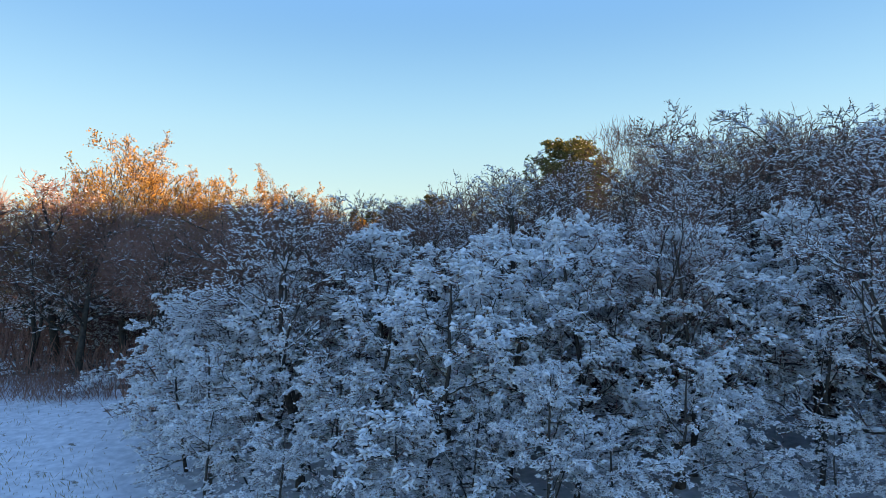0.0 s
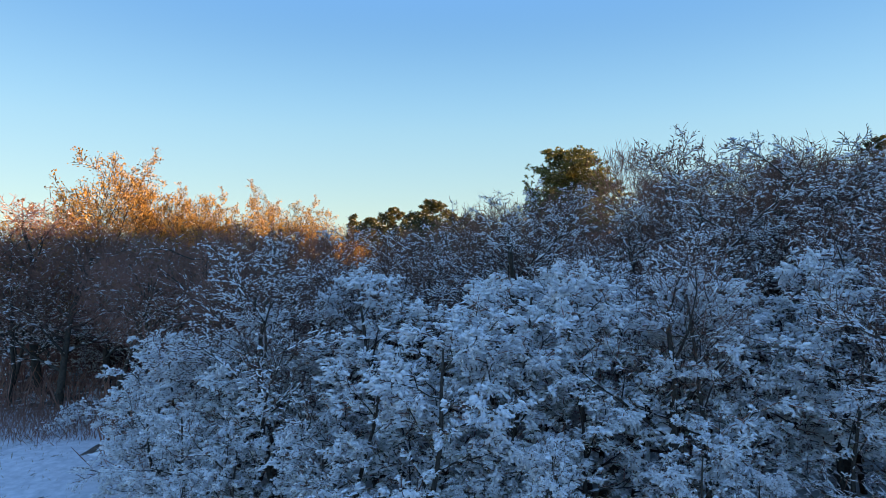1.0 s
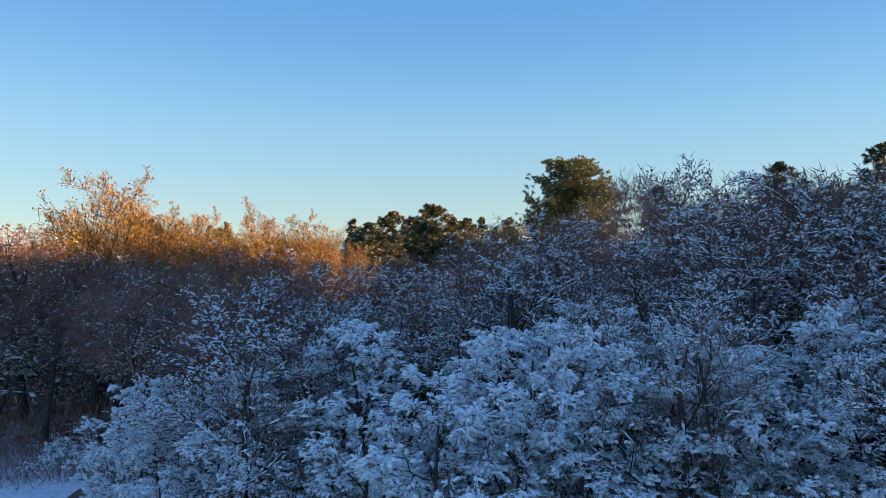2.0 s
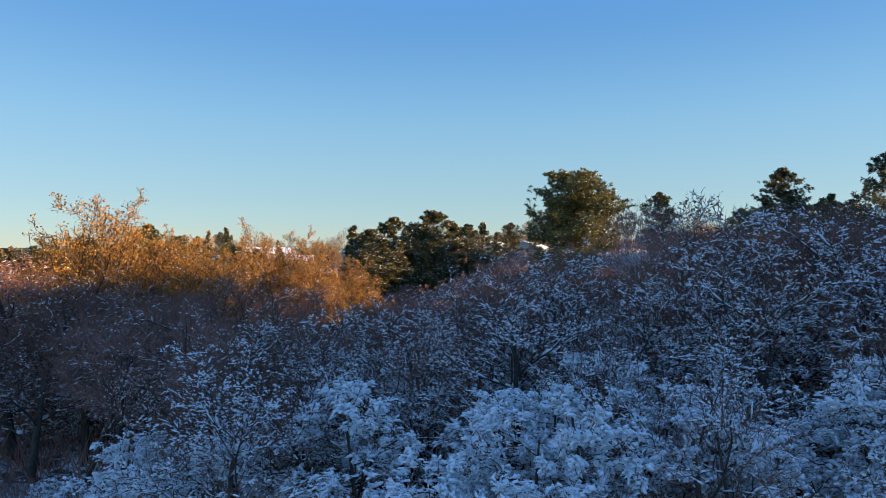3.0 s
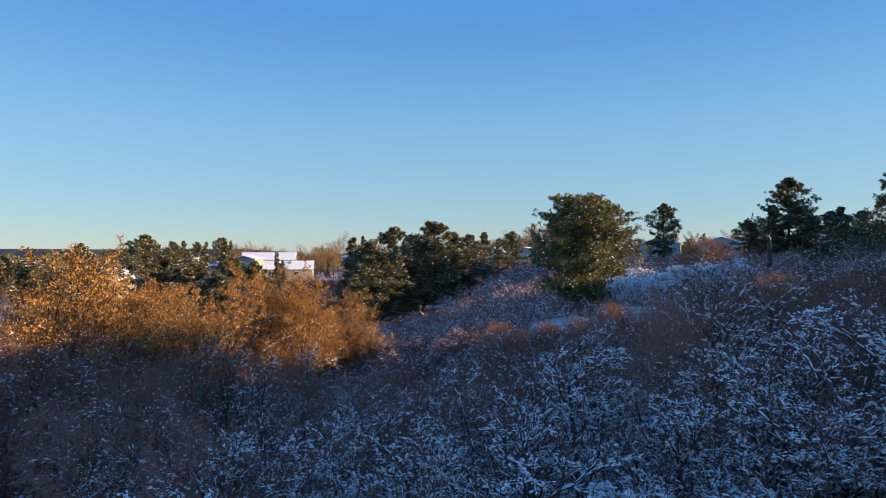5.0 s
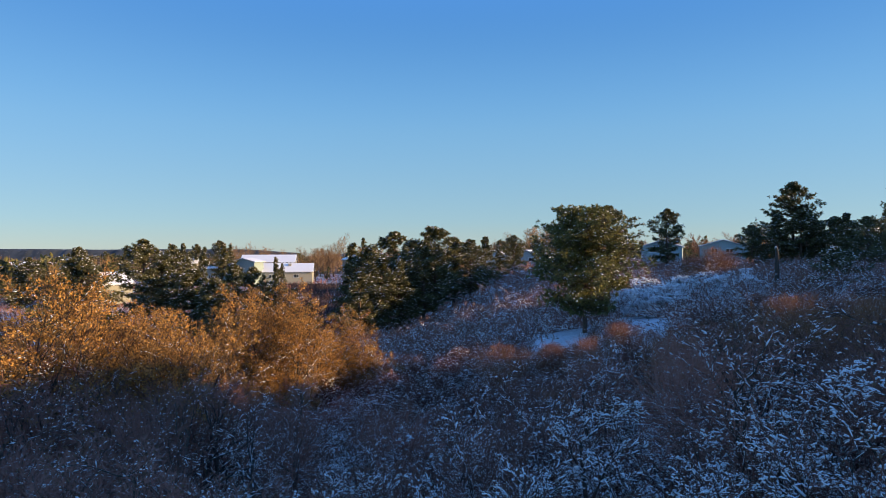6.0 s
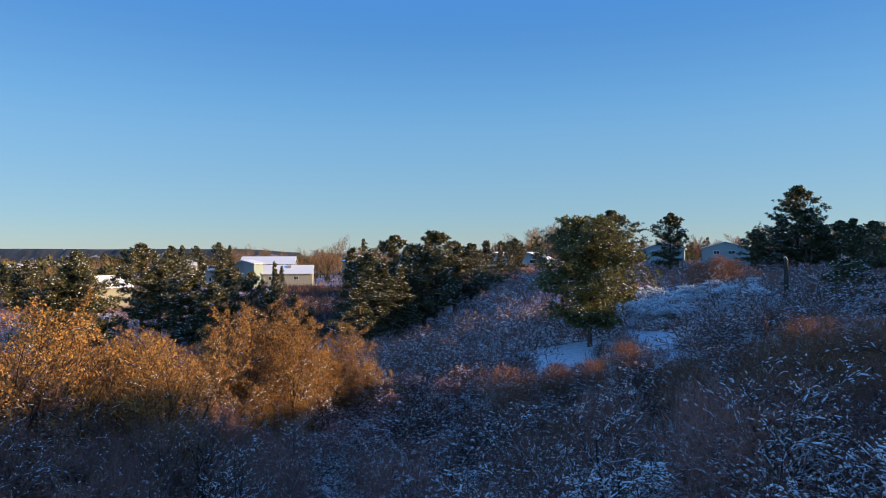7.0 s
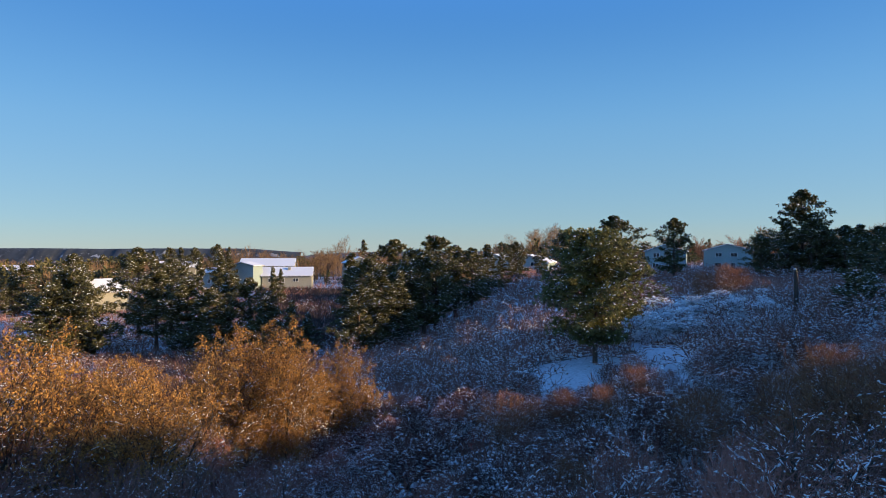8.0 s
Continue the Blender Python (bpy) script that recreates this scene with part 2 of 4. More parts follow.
OAK = dict(segs=(6, 5, 4, 3, 1), wob=(0.16, 0.24, 0.28, 0.28, 0.28), up=(0.1, 0.10, 0.07, 0.04, 0.02), flat=(1, 1, 1, 0.97, 0.95),
           taper=0.72, kids=(9, 5, 5, 4), start=(0.34, 0.2, 0.2, 0.15), ang=(40, 42, 46, 48), ratio=(0.46, 0.52, 0.5, 0.46),
           short=(0.4, 0.5, 0.5, 0.5), thin=(0.6, 0.55, 0.5, 0.6), twig=0.0095)
SNOWY = dict(segs=(6, 4, 3, 2), wob=(0.10, 0.16, 0.18, 0.2), up=(0.1, 0.03, -0.02, -0.04), flat=(1, 0.9, 0.75, 0.7),
             taper=0.75, kids=(13, 6, 5), start=(0.12, 0.2, 0.15), ang=(58, 48, 48), ratio=(0.46, 0.5, 0.55),
             short=(0.75, 0.5, 0.5), thin=(0.5, 0.55, 0.65), twig=0.011)
TIERED = dict(segs=(6, 5, 3, 2, 1), wob=(0.13, 0.18, 0.2, 0.22, 0.25), up=(0.1, 0.09, 0.06, 0.05, 0.04), flat=(1, 0.97, 0.93, 0.92, 0.92),
              taper=0.74, kids=(11, 6, 5, 3), start=(0.25, 0.2, 0.15, 0.15), ang=(52, 46, 46, 46), ratio=(0.46, 0.5, 0.52, 0.5),
              short=(0.65, 0.5, 0.5, 0.5), thin=(0.55, 0.52, 0.5, 0.6), twig=0.0095)
GOLDEN = dict(segs=(5, 4, 4, 3, 2), wob=(0.14, 0.16, 0.18, 0.2, 0.2), up=(0.12, 0.12, 0.09, 0.06, 0.04), flat=(1, 1, 1, 1, 1),
              taper=0.72, kids=(8, 6, 5, 4), start=(0.25, 0.15, 0.15, 0.15), ang=(40, 40, 40, 40), ratio=(0.56, 0.52, 0.5, 0.5),
              short=(0.5, 0.5, 0.5, 0.5), thin=(0.55, 0.5, 0.5, 0.6), twig=0.008)
BRUSH = dict(segs=(4, 3, 2, 1), wob=(0.16, 0.2, 0.22, 0.24), up=(0.08, 0.10, 0.08, 0.06), flat=(1, 1, 1, 1),
             taper=0.72, kids=(6, 5, 6), start=(0.15, 0.15, 0.15), ang=(44, 42, 42), ratio=(0.6, 0.55, 0.55),
             short=(0.4, 0.4, 0.4), thin=(0.55, 0.55, 0.6), twig=0.007)
FAR = dict(segs=(4, 3, 2, 1), wob=(0.06, 0.1, 0.14, 0.15), up=(0.1, 0.16, 0.14, 0.1), flat=(1, 1, 1, 1),
           taper=0.72, kids=(11, 6, 5), start=(0.15, 0.2, 0.2), ang=(36, 34, 34), ratio=(0.5, 0.5, 0.55),
           short=(0.5, 0.4, 0.4), thin=(0.5, 0.5, 0.7), twig=0.04)


def scaled(P, **more):
    q = dict(P)
    q.update(more)
    return q


def level_points(segs, rng, per, spread=0.0):
    """Places and directions along segments."""
    s = np.array(segs, float)
    if not len(s):
        return np.zeros((0, 3)), np.zeros((0, 3))
    i = rng.integers(0, len(s), int(per * len(s)))
    w = rng.uniform(0, 1, (len(i), 1))
    c = s[i, 0:3] * (1 - w) + s[i, 3:6] * w
    return c + rng.normal(0, spread, c.shape) if spread else c, s[i, 3:6] - s[i, 0:3]


def broadleaf(seed, height, stems=1, P=OAK, snow=0.6, high=0.3, fans=0.0, leaf=0.0, leaf_size=0.07, leaf_mat=None, twig_mat=None, lean=0.12,
              girth=0.015, trunk_part=0.62, snow_size=1.0, limb_parts=True, leaf_at=0.0, limb_mat=None, full_from=0.7, haze=None, haze_leaf=0.0, fan_long=0.17, haze_snow=0.0, streak=0.0, round_snow=False):
    """The meshes of one leafless or dry-leaved tree, as rows of part name, mesh: trunks, limbs, twigs, snow, leaves.
    high: how much of the snow is left at the very top; streak: how far the snow runs along the finest twigs."""
    rng, nr = random.Random(seed), np.random.default_rng(seed)
    out = [[] for _ in P["segs"]]
    for k in range(stems):
        a = 6.28 * k / stems + rng.uniform(0, 1)
        off = 0.0 if stems == 1 else 0.06 * height * rng.uniform(0.2, 0.8)
        lx = lean * 1.8 if stems > 1 else 0.0
        d = Vector((math.cos(a) * lx + rng.gauss(0, lean), math.sin(a) * lx + rng.gauss(0, lean), 1)).normalized()
        h = height * trunk_part * (1 if k == 0 else rng.uniform(0.7, 1.0))
        grow(out, rng, Vector((off * math.cos(a), off * math.sin(a), -0.25)), d, h, girth * height * (1 if stems == 1 else 0.7), 0, P, k + 1)
    top = float(np.quantile([s[5] for s in out[-1]], 0.998))
    k = height / top
    out = [[tuple(x * k for x in s[:8]) + (s[8],) for s in lv] for lv in out]
    n = len(out)
    rows = []
    limb_mat = limb_mat or BARK
    for k in range(stems):
        rows.append(("trunk", mesh_of("trunk", [tubes([s for s in out[0] if s[8] == k + 1], 7 if limb_parts else 4)], limb_mat), ""))
    if limb_parts:
        for b in sorted({s[8] for s in out[1]}):
            rows.append(("limb", mesh_of("limb", [tubes([s for s in out[1] if s[8] == b], 5), tubes([s for s in out[2] if s[8] == b], 3)], limb_mat), ""))
        low = 3
    else:
        low = 1
    fine = [tubes(out[i], 3) for i in range(low, n)]
    tips = None
    if haze:
        many, mid, wide, tall, long, thick = haze
        w = unit(nr.normal(0, 1, (many, 3)))
        w = w / np.sum(np.abs(w) ** 3, 1, keepdims=True) ** (1 / 3)
        lump = np.array([0.82 + 0.3 * noise.noise((q[0] * 1.6 + seed, q[1] * 1.6, q[2] * 1.6)) for q in w])[:, None]
        q = w * lump * nr.uniform(0.25, 1, (many, 1)) ** 0.45 * np.array([[wide, wide, tall]]) * height
        q[:, 2] += mid * height
        way = unit(w * 0.7 + nr.normal(0, 0.45, (many, 3)) + np.array([[0, 0, 0.55]]))
        long = long * nr.uniform(0.6, 1.3, many)
        fine.append(blades(q - way * long[:, None] * 0.6, way, long, np.full(many, thick), nr, 0.3))
        tips = (q + way * long[:, None] * nr.uniform(-0.3, 0.35, (many, 1)), way)
    rows.append(("twig_crown", mesh_of("twig_crown", fine, twig_mat or TWIG), "stuff"))
    bits = []
    if snow:
        for i in range(1, n):
            s = np.array(out[i], float)
            if not len(s):
                continue
            d = s[:, 3:6] - s[:, 0:3]
            L = np.linalg.norm(d, axis=1)
            lie = 1 - np.abs(d[:, 2]) / np.maximum(L, 1e-6)
            fade = 1 - (1 - high) * np.clip(s[:, 2] / height * (2.2 if streak else 1.5) - (0.75 if streak else 0.5), 0, 1)
            if streak and i < n - 1:      # the limbs keep their snow longer than the twigs
                fade = 1 - (1 - fade) * (0.6 if i == n - 2 else 0.15)
            keep = (lie > 0.15) & (nr.uniform(0, 1, len(s)) < snow * (0.5 + lie) * fade)
            s, d, L = s[keep], d[keep], L[keep]
            r = (s[:, 6] + s[:, 7]) / 2
            W = np.clip(r * 2.6, 0.027 * snow_size, 0.14) * nr.uniform(0.7, 1.5, len(s))
            L = L * (nr.uniform(0.55, 1.0, len(s)) * streak if i >= n - 2 and streak else nr.uniform(0.2, 0.6, len(s)) if i >= n - 2 else 1)
            c = (s[:, 0:3] + s[:, 3:6]) / 2
            c[:, 2] += r * 0.75
            bits.append(lumps(c, d, L * nr.uniform(0.6, 1.1, len(s)), W, W * nr.uniform(0.45, 0.8, len(s)), nr, round_snow))
    if fans:
        c, d = level_points(out[-1], nr, fans)
        stay = nr.uniform(0, 1, len(c)) < 1 - (1 - high) * np.clip(c[:, 2] / height * (2.2 if streak else 1.7) - (0.75 if streak else 0.5), 0, 1)
        c, d = c[stay], d[stay]
        m = len(c)
        if m:
            f = 5
            c = np.repeat(c, f, 0) + nr.normal(0, 0.03, (m * f, 3))
            d = unit(np.repeat(d, f, 0)) * 0.9 + nr.normal(0, 0.5, (m * f, 3))
            d[:, 2] = d[:, 2] * 0.3 - 0.1
            d = unit(d)
            L = (0.05 + fan_long * nr.random(m * f) ** 1.5) * snow_size
            c = c + d * L[:, None] * 0.5
            W = L * nr.uniform(0.22, 0.5, m * f)
            big = L > np.quantile(L, full_from)
            for some, full in ((big, True), (~big, False)):
                bits.append(lumps(c[some], d[some], L[some], W[some], W[some] * nr.uniform(0.35, 0.65, some.sum()), nr, full))
    if haze_snow:
        i = nr.integers(0, len(tips[0]), int(haze_snow * len(tips[0])))
        W = nr.uniform(0.02, 0.055, len(i)) * snow_size
        bits.append(lumps(tips[0][i], nr.normal(0, 1, (len(i), 3)) * np.array([[1, 1, 0.35]]), W * 2.0, W, W * 0.6, nr))
    if bits:
        rows.append(("snow_cover", mesh_of("snow_cover", bits, SNOW), "stuff"))
    if leaf:
        c, d = level_points(out[-1], nr, leaf, 0.04)
        keep = c[:, 2] > leaf_at * height * nr.uniform(0.7, 1.2, len(c))
        c, d = c[keep], d[keep]
        if haze_leaf:
            i = nr.integers(0, len(tips[0]), int(haze_leaf * len(tips[0])))
            i = i[np.array([noise.noise(tuple(q * 2.4)) for q in tips[0][i]]) > 0.0]
            c, d = np.concatenate([c, tips[0][i] + nr.normal(0, 0.06, (len(i), 3))]), np.concatenate([d, tips[1][i]])
        d = unit(d) + nr.normal(0, 0.8, d.shape)
        d[:, 2] -= 0.3
        L = leaf_size * nr.uniform(0.6, 1.3, len(c))
        rows.append(("foliage", mesh_of("foliage", [blades(c, d, L, L * 0.6, nr, 0.15)], leaf_mat or BROWN, False), "stuff"))
    return rows


def pine_meshes(seed, height, radius, bare=0.2, snow=0.25, tufts=5, limbs=46, tuft=0.3, needles=12, droop=-0.05, shape=0.6, wide_at=0.35, needle_wide=0.13, needle_mat=None, ragged=1.0, inner=0.3):
    """A pine: straight trunk, uneven limbs, tufts of needles, some snow on them."""
    rng, nr = random.Random(seed), np.random.default_rng(seed)
    trunk, limb = [], []
    p, r = Vector((0, 0, -0.4)), 0.02 * height
    n = 10
    for i in range(n):
        q = p + Vector((rng.gauss(0, 0.015), rng.gauss(0, 0.015), 1)) * ((height * 0.97 + 0.4) / n)
        trunk.append((*p, *q, r * (1 - 0.9 * i / n), r * (1 - 0.9 * (i + 1) / n)))
        p = q
    tips_c, tips_d = [], []
    lump = [1 + ragged * rng.uniform(-0.55, 0.25) for _ in range(40)]
    for k in range(limbs):
        f = bare + (0.97 - bare) * (k + rng.random()) / limbs
        z = f * height
        a = k * 2.4 + rng.uniform(-0.6, 0.6)
        t = (f - bare) / (1 - bare)
        prof = (t / wide_at if t < wide_at else (1 - t) / (1 - wide_at))
        prof = max(0.12, 0.35 + 0.65 * prof if t < wide_at else prof ** shape)
        L = radius * prof * lump[int((a % 6.283) / 6.284 * 8) + 8 * int(t * 4.99)] * rng.uniform(0.75, 1.15)
        d = Vector((math.cos(a), math.sin(a), droop + 0.8 * t * t + rng.gauss(0, 0.1))).normalized()
        seg = trunk[min(n - 1, int(f * n))]
        p = Vector((seg[0], seg[1], z))
        for i in range(4):
            d = (d + Vector((rng.gauss(0, 0.12), rng.gauss(0, 0.12), 0.06 + rng.gauss(0, 0.08)))).normalized()
            q = p + d * (L / 4)
            limb.append((*p, *q, 0.03 * (1 - i * 0.23) * height / 9, 0.03 * (0.8 - i * 0.23) * height / 9))
            if i >= 2 or rng.random() < inner:
                for _ in range(tufts):
                    sd = (d * 0.5 + Vector((rng.gauss(0, 0.8), rng.gauss(0, 0.8), 0.2 + rng.gauss(0, 0.4)))).normalized()
                    sl = L * rng.uniform(0.08, 0.28)
                    e = q.lerp(p, rng.random()) + sd * sl
                    limb.append((*q, *e, 0.012, 0.006))
                    tips_c.append(e), tips_d.append(sd)
            p = q
        tips_c.append(p), tips_d.append(d)
    c, d = np.array(tips_c), np.array(tips_d)
    rows = [("trunk", mesh_of("trunk", [tubes(trunk, 8)], PINEBARK), ""), ("branchwork", mesh_of("branchwork", [tubes(limb, 3)], PINEBARK), "stuff")]
    m = len(c)
    cc = np.repeat(c, needles, 0)
    dd = unit(np.repeat(d, needles, 0) * 0.5 + nr.normal(0, 0.65, (m * needles, 3)) + np.array([[0, 0, 0.15]]))
    L = tuft * nr.uniform(0.65, 1.25, m * needles)
    rows.append(("needle_crown", mesh_of("needle_crown", [blades(cc - dd * 0.03, dd, L, L * needle_wide, nr, 0.1)], needle_mat or SHADED_NEEDLE, False), "stuff"))
    keep = nr.uniform(0, 1, m) < snow
    if keep.any():
        c, d = c[keep], d[keep]
        d = d * np.array([[1, 1, 0.3]]) + nr.normal(0, 0.2, d.shape)
        W = tuft * nr.uniform(0.15, 0.6, len(c))
        rows.append(("snow_cover", mesh_of("snow_cover", [lumps(c + np.array([[0, 0, 0.06]]) + nr.normal(0, 0.3 * tuft, c.shape), d, W * 1.6, W, W * 0.4, nr)], SNOW), "stuff"))
    return rows


def thing(name, rows, label, category, group=""):
    top = new(name)
    for k, me, sort in rows:
        if len(me.vertices):
            part(k, me, top, "white snow lying on the twigs" if k == "snow_cover" else "", sort)
    return tagged(top, label, category, group)


# ---------------------------------------------------------------- the ground
def smooth(a, b, x):
    t = min(1.0, max(0.0, (x - a) / (b - a)))
    return t * t * (3 - 2 * t)


def ground_z(x, y):
    z = -0.2 + 0.5 * smooth(-6, 8, x)
    z += 3.0 * smooth(-9, 10, x - 0.06 * (y - 20)) * smooth(12, 38, y)
    z += 2.6 * smooth(6, 34, x) * smooth(8, 36, y)
    z -= 2.6 * smooth(-6, -26, x) * smooth(34, 78, y) * (1 - 0.8 * smooth(110, 190, y))
    z -= 2.2 * smooth(50, 90, y) * smooth(14, -6, x)
    z -= 1.6 * smooth(110, 190, y) * smooth(-30, 60, x)
    z -= 75 * smooth(340, 1500, y) * smooth(-0.12, -0.4, x / max(y, 1.0))
    # added ridge, unseen on the right; its height, notch and humps shape the shade
    w = smooth(0, 55, x - 0.75 * max(y, 0) - 14)
    return z + (23.2 + 1.2 * smooth(26, 50, y) + 10.5 * smooth(58, 86, y) * (1 - smooth(240, 400, y)) - 2.4 * math.exp(-((y - 22.5) / 5.0) ** 2) + 1.0 * math.exp(-((y - 11.0) / 4.0) ** 2) + 0.6 * noise.noise((x * 0.05, y * 0.05, 7.7)) - z) * w


def clearing(x, y):
    """Where the snow lies open."""
    return ((x < -5.2 - 0.5 * (y - 10) and y < 19.5) or y < 7.5 or ((x - 8.5) / 3.9) ** 2 + ((y - 46.6) / 3.8) ** 2 < 1
            or ((x - 14.2 - 0.15 * (y - 49)) / 1.7) ** 2 + ((y - 49) / 7) ** 2 < 1 or ((x - 1.7) / 1.0) ** 2 + ((y - 32.5) / 1.6) ** 2 < 1
            or ((x - 6.4) / 2.1) ** 2 + ((y - 44) / 5.5) ** 2 < 1 or ((x - 12.2) / 1.1) ** 2 + ((y - 43.5) / 5.0) ** 2 < 1
            or ((x + 4.0) / 0.9) ** 2 + ((y - 30) / 2.5) ** 2 < 1 or ((x - 24) / 3) ** 2 + ((y - 66) / 6) ** 2 < 1)


def ground_mesh():
    u = np.linspace(-6.3, 6.3, 190)
    xs, ys = 14 * np.sinh(u), 25 + 14 * np.sinh(u)
    nx = len(xs)
    v = []
    for y in ys:
        for x in xs:
            near = 1.0 if abs(x) < 150 and abs(y) < 250 else 0.0
            z = ground_z(x, y) + near * (0.22 * noise.noise((x * 0.13, y * 0.13, 3.1)) + 0.07 * noise.noise((x * 0.9, y * 0.9, 1.2)))
            v.append((x, y, z))
    i, j = np.meshgrid(np.arange(nx - 1), np.arange(nx - 1))
    a = (j * nx + i).ravel()
    f = np.stack([a, a + 1, a + nx + 1, a + nx], 1)
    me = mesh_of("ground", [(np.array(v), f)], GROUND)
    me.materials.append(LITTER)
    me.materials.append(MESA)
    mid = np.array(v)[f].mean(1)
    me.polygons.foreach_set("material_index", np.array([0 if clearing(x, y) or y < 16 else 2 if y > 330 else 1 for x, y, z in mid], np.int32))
    return me


ground = tagged(new("ground", ground_mesh()), "snow-covered sloping ground with dry grass showing through", "ground", kind="structure")


def far_hill(name, x0, x1, y, deep, top, rough, seed, foot, label):
    """A long flat-topped hill far away."""
    n = 420
    v, f = [], []
    for k in range(n + 1):
        x = x0 + (x1 - x0) * k / n
        e = smooth(0, 0.06, k / n) * smooth(1, 0.86, k / n)
        h = e * (top + rough * noise.noise((k * 0.02, seed, 0)) + 0.55 * rough * noise.noise((k * 0.45, seed, 5)))
        for dy, hz in ((0, foot), (deep * 0.25, foot + (h - foot) * 0.45), (deep * 0.42, foot + (h - foot) * 0.92), (deep * 0.5, h), (deep, h * 0.98)):
            v.append((x, y + dy + 12 * noise.noise((k * 0.12, seed, 9)), hz if dy else foot))
    for k in range(n):
        for j in range(4):
            a = k * 5 + j
            f.append((a, a + 5, a + 6, a + 1))
    me = mesh_of(name, [(np.array(v), np.array(f))], MESA)
    return tagged(new(name, me), label, "hill", kind="structure")


far_hill("mesa", -2900, -600, 2500, 260, 17, 3.5, 1.5, -78, "long flat-topped mesa with snow, scrub toned dark blue for haze and shade")
far_hill("far_ridge", 1500, 3200, 2700, 400, 62, 9.0, 7.5, -12, "distant snowy ridge on the skyline")

# ---------------------------------------------------------------- kinds of trees
KINDS = {}


def kind(name, rows, height, label, category, group, obj="oak_tree"):
    KINDS[name] = [rows, height, label, category, group, obj, None]


for i in range(4):
    kind("white%d" % i, broadleaf(10 + i, 5.0, 1, P=SNOWY, snow=1.0, high=0.9, fans=2.3, fan_long=0.11, leaf=0.4, trunk_part=0.85, lean=0.05, girth=0.014, snow_size=1.05),
         5.0, "young scrub oak loaded with fresh white snow", "tree", "snow-laden oaks")
for i in range(5):
    kind("dark%d" % i, broadleaf(30 + i, 6.5, 1 + (i == 3), P=TIERED, snow=1.0, high=0.35, streak=1.0, fans=0.45, fan_long=0.05, full_from=0.3, round_snow=True, leaf=0.12, snow_size=0.98, trunk_part=0.8, girth=0.017, twig_mat=BROWN_TWIG, haze=(800, 0.74, 0.18, 0.24, 0.38, 0.0115), haze_snow=0.08),
         6.5, "bare dark oak with snow along its crooked limbs", "tree", "bare oaks")
for i in range(4):
    kind("bare%d" % i, broadleaf(36 + i, 6.5, 1 + (i == 2), P=TIERED if i % 2 else OAK, snow=1.0, high=0.12, streak=1.0, fans=0.3, fan_long=0.05, full_from=0.3, round_snow=True, leaf=0.3, snow_size=1.0, trunk_part=0.76, girth=0.016, twig_mat=TWIG, haze=(1700, 0.74, 0.20, 0.25, 0.40, 0.014), haze_snow=0.03),
         6.5, "bare dark oak with a little snow on its limbs", "tree", "bare oaks")
for i in range(3):
    kind("brown%d" % i, broadleaf(40 + i, 6.5, 1 + (i == 1), P=OAK if i else TIERED, snow=0.6, high=0.02, streak=1.0, leaf=0.5, leaf_size=0.085, snow_size=1.3, trunk_part=0.74, girth=0.018, twig_mat=TWIG, haze=(2000, 0.66, 0.22, 0.31, 0.42, 0.015), haze_snow=0.02),
         6.5, "dark oak with withered brown leaves and little snow", "tree", "brown oaks")
for i in range(3):
    kind("gold%d" % i, broadleaf(50 + i, 6.5, 2, P=GOLDEN, snow=0.6, high=0.0, streak=1.0, leaf=3.2, leaf_size=0.068, leaf_mat=GOLD, twig_mat=GOLD_TWIG, leaf_at=0.42, haze=(900, 0.59, 0.31, 0.40, 0.40, 0.024), haze_leaf=12.0, girth=0.017),
         6.5, "oak with dry golden-orange leaves in low sunlight", "tree", "golden oaks")
for i in range(4):
    kind("brush%d" % i, broadleaf(70 + i, 3.6, 3, P=BRUSH, snow=0.8, high=0.05, streak=1.0, leaf=0.8, leaf_size=0.08, lean=0.2, snow_size=2.0, limb_parts=False, twig_mat=TWIG if i % 2 else BROWN_TWIG, haze=(1500, 0.62, 0.31, 0.40, 0.46, 0.018), haze_snow=0.12),
         3.6, "leafless brown oak brush lightly dusted with snow", "bush", "oak brush", "oak_bush")
for i in range(3):
    kind("scrub%d" % i, broadleaf(75 + i, 2.6, 2, P=scaled(BRUSH, kids=(5, 4, 3), twig=0.014), snow=0.75, high=0.6, leaf=1.0, leaf_size=0.12, lean=0.25, snow_size=2.6, limb_parts=False),
         2.6, "dense leafless scrub flecked with snow", "bush", "oak brush", "oak_bush")
for i in range(2):
    kind("ruddy%d" % i, broadleaf(80 + i, 3.6, 4, P=BRUSH, snow=0.5, high=0.0, streak=1.0, leaf=0.7, leaf_size=0.08, lean=0.2, leaf_mat=RUDDY, twig_mat=REDTWIG, limb_parts=False, haze=(1600, 0.62, 0.34, 0.42, 0.45, 0.015), haze_leaf=0.5),
         3.6, "red-brown leafless bush catching the low sun", "bush", "ruddy bushes", "ruddy_bush")
for i in range(2):
    kind("snowbush%d" % i, broadleaf(85 + i, 1.6, 4, P=BRUSH, snow=1.0, high=0.9, fans=0.35, fan_long=0.1, full_from=1.0, lean=0.35, snow_size=2.1, limb_parts=False, girth=0.02),
         1.6, "low shrub buried under fresh snow", "bush", "snowy shrubs", "snowy_shrub")
kind("pineA", pine_meshes(91, 8.5, 4.3, bare=0.17, snow=0.6, needle_mat=SUNLIT_NEEDLE, limbs=84, tufts=15, tuft=0.27, needles=16, needle_wide=0.22, wide_at=0.35, shape=0.5, ragged=0.5, inner=0.7),
     8.5, "broad ponderosa pine dusted with snow, sunlight put into its needle colour", "tree", "pines", "pine_tree")
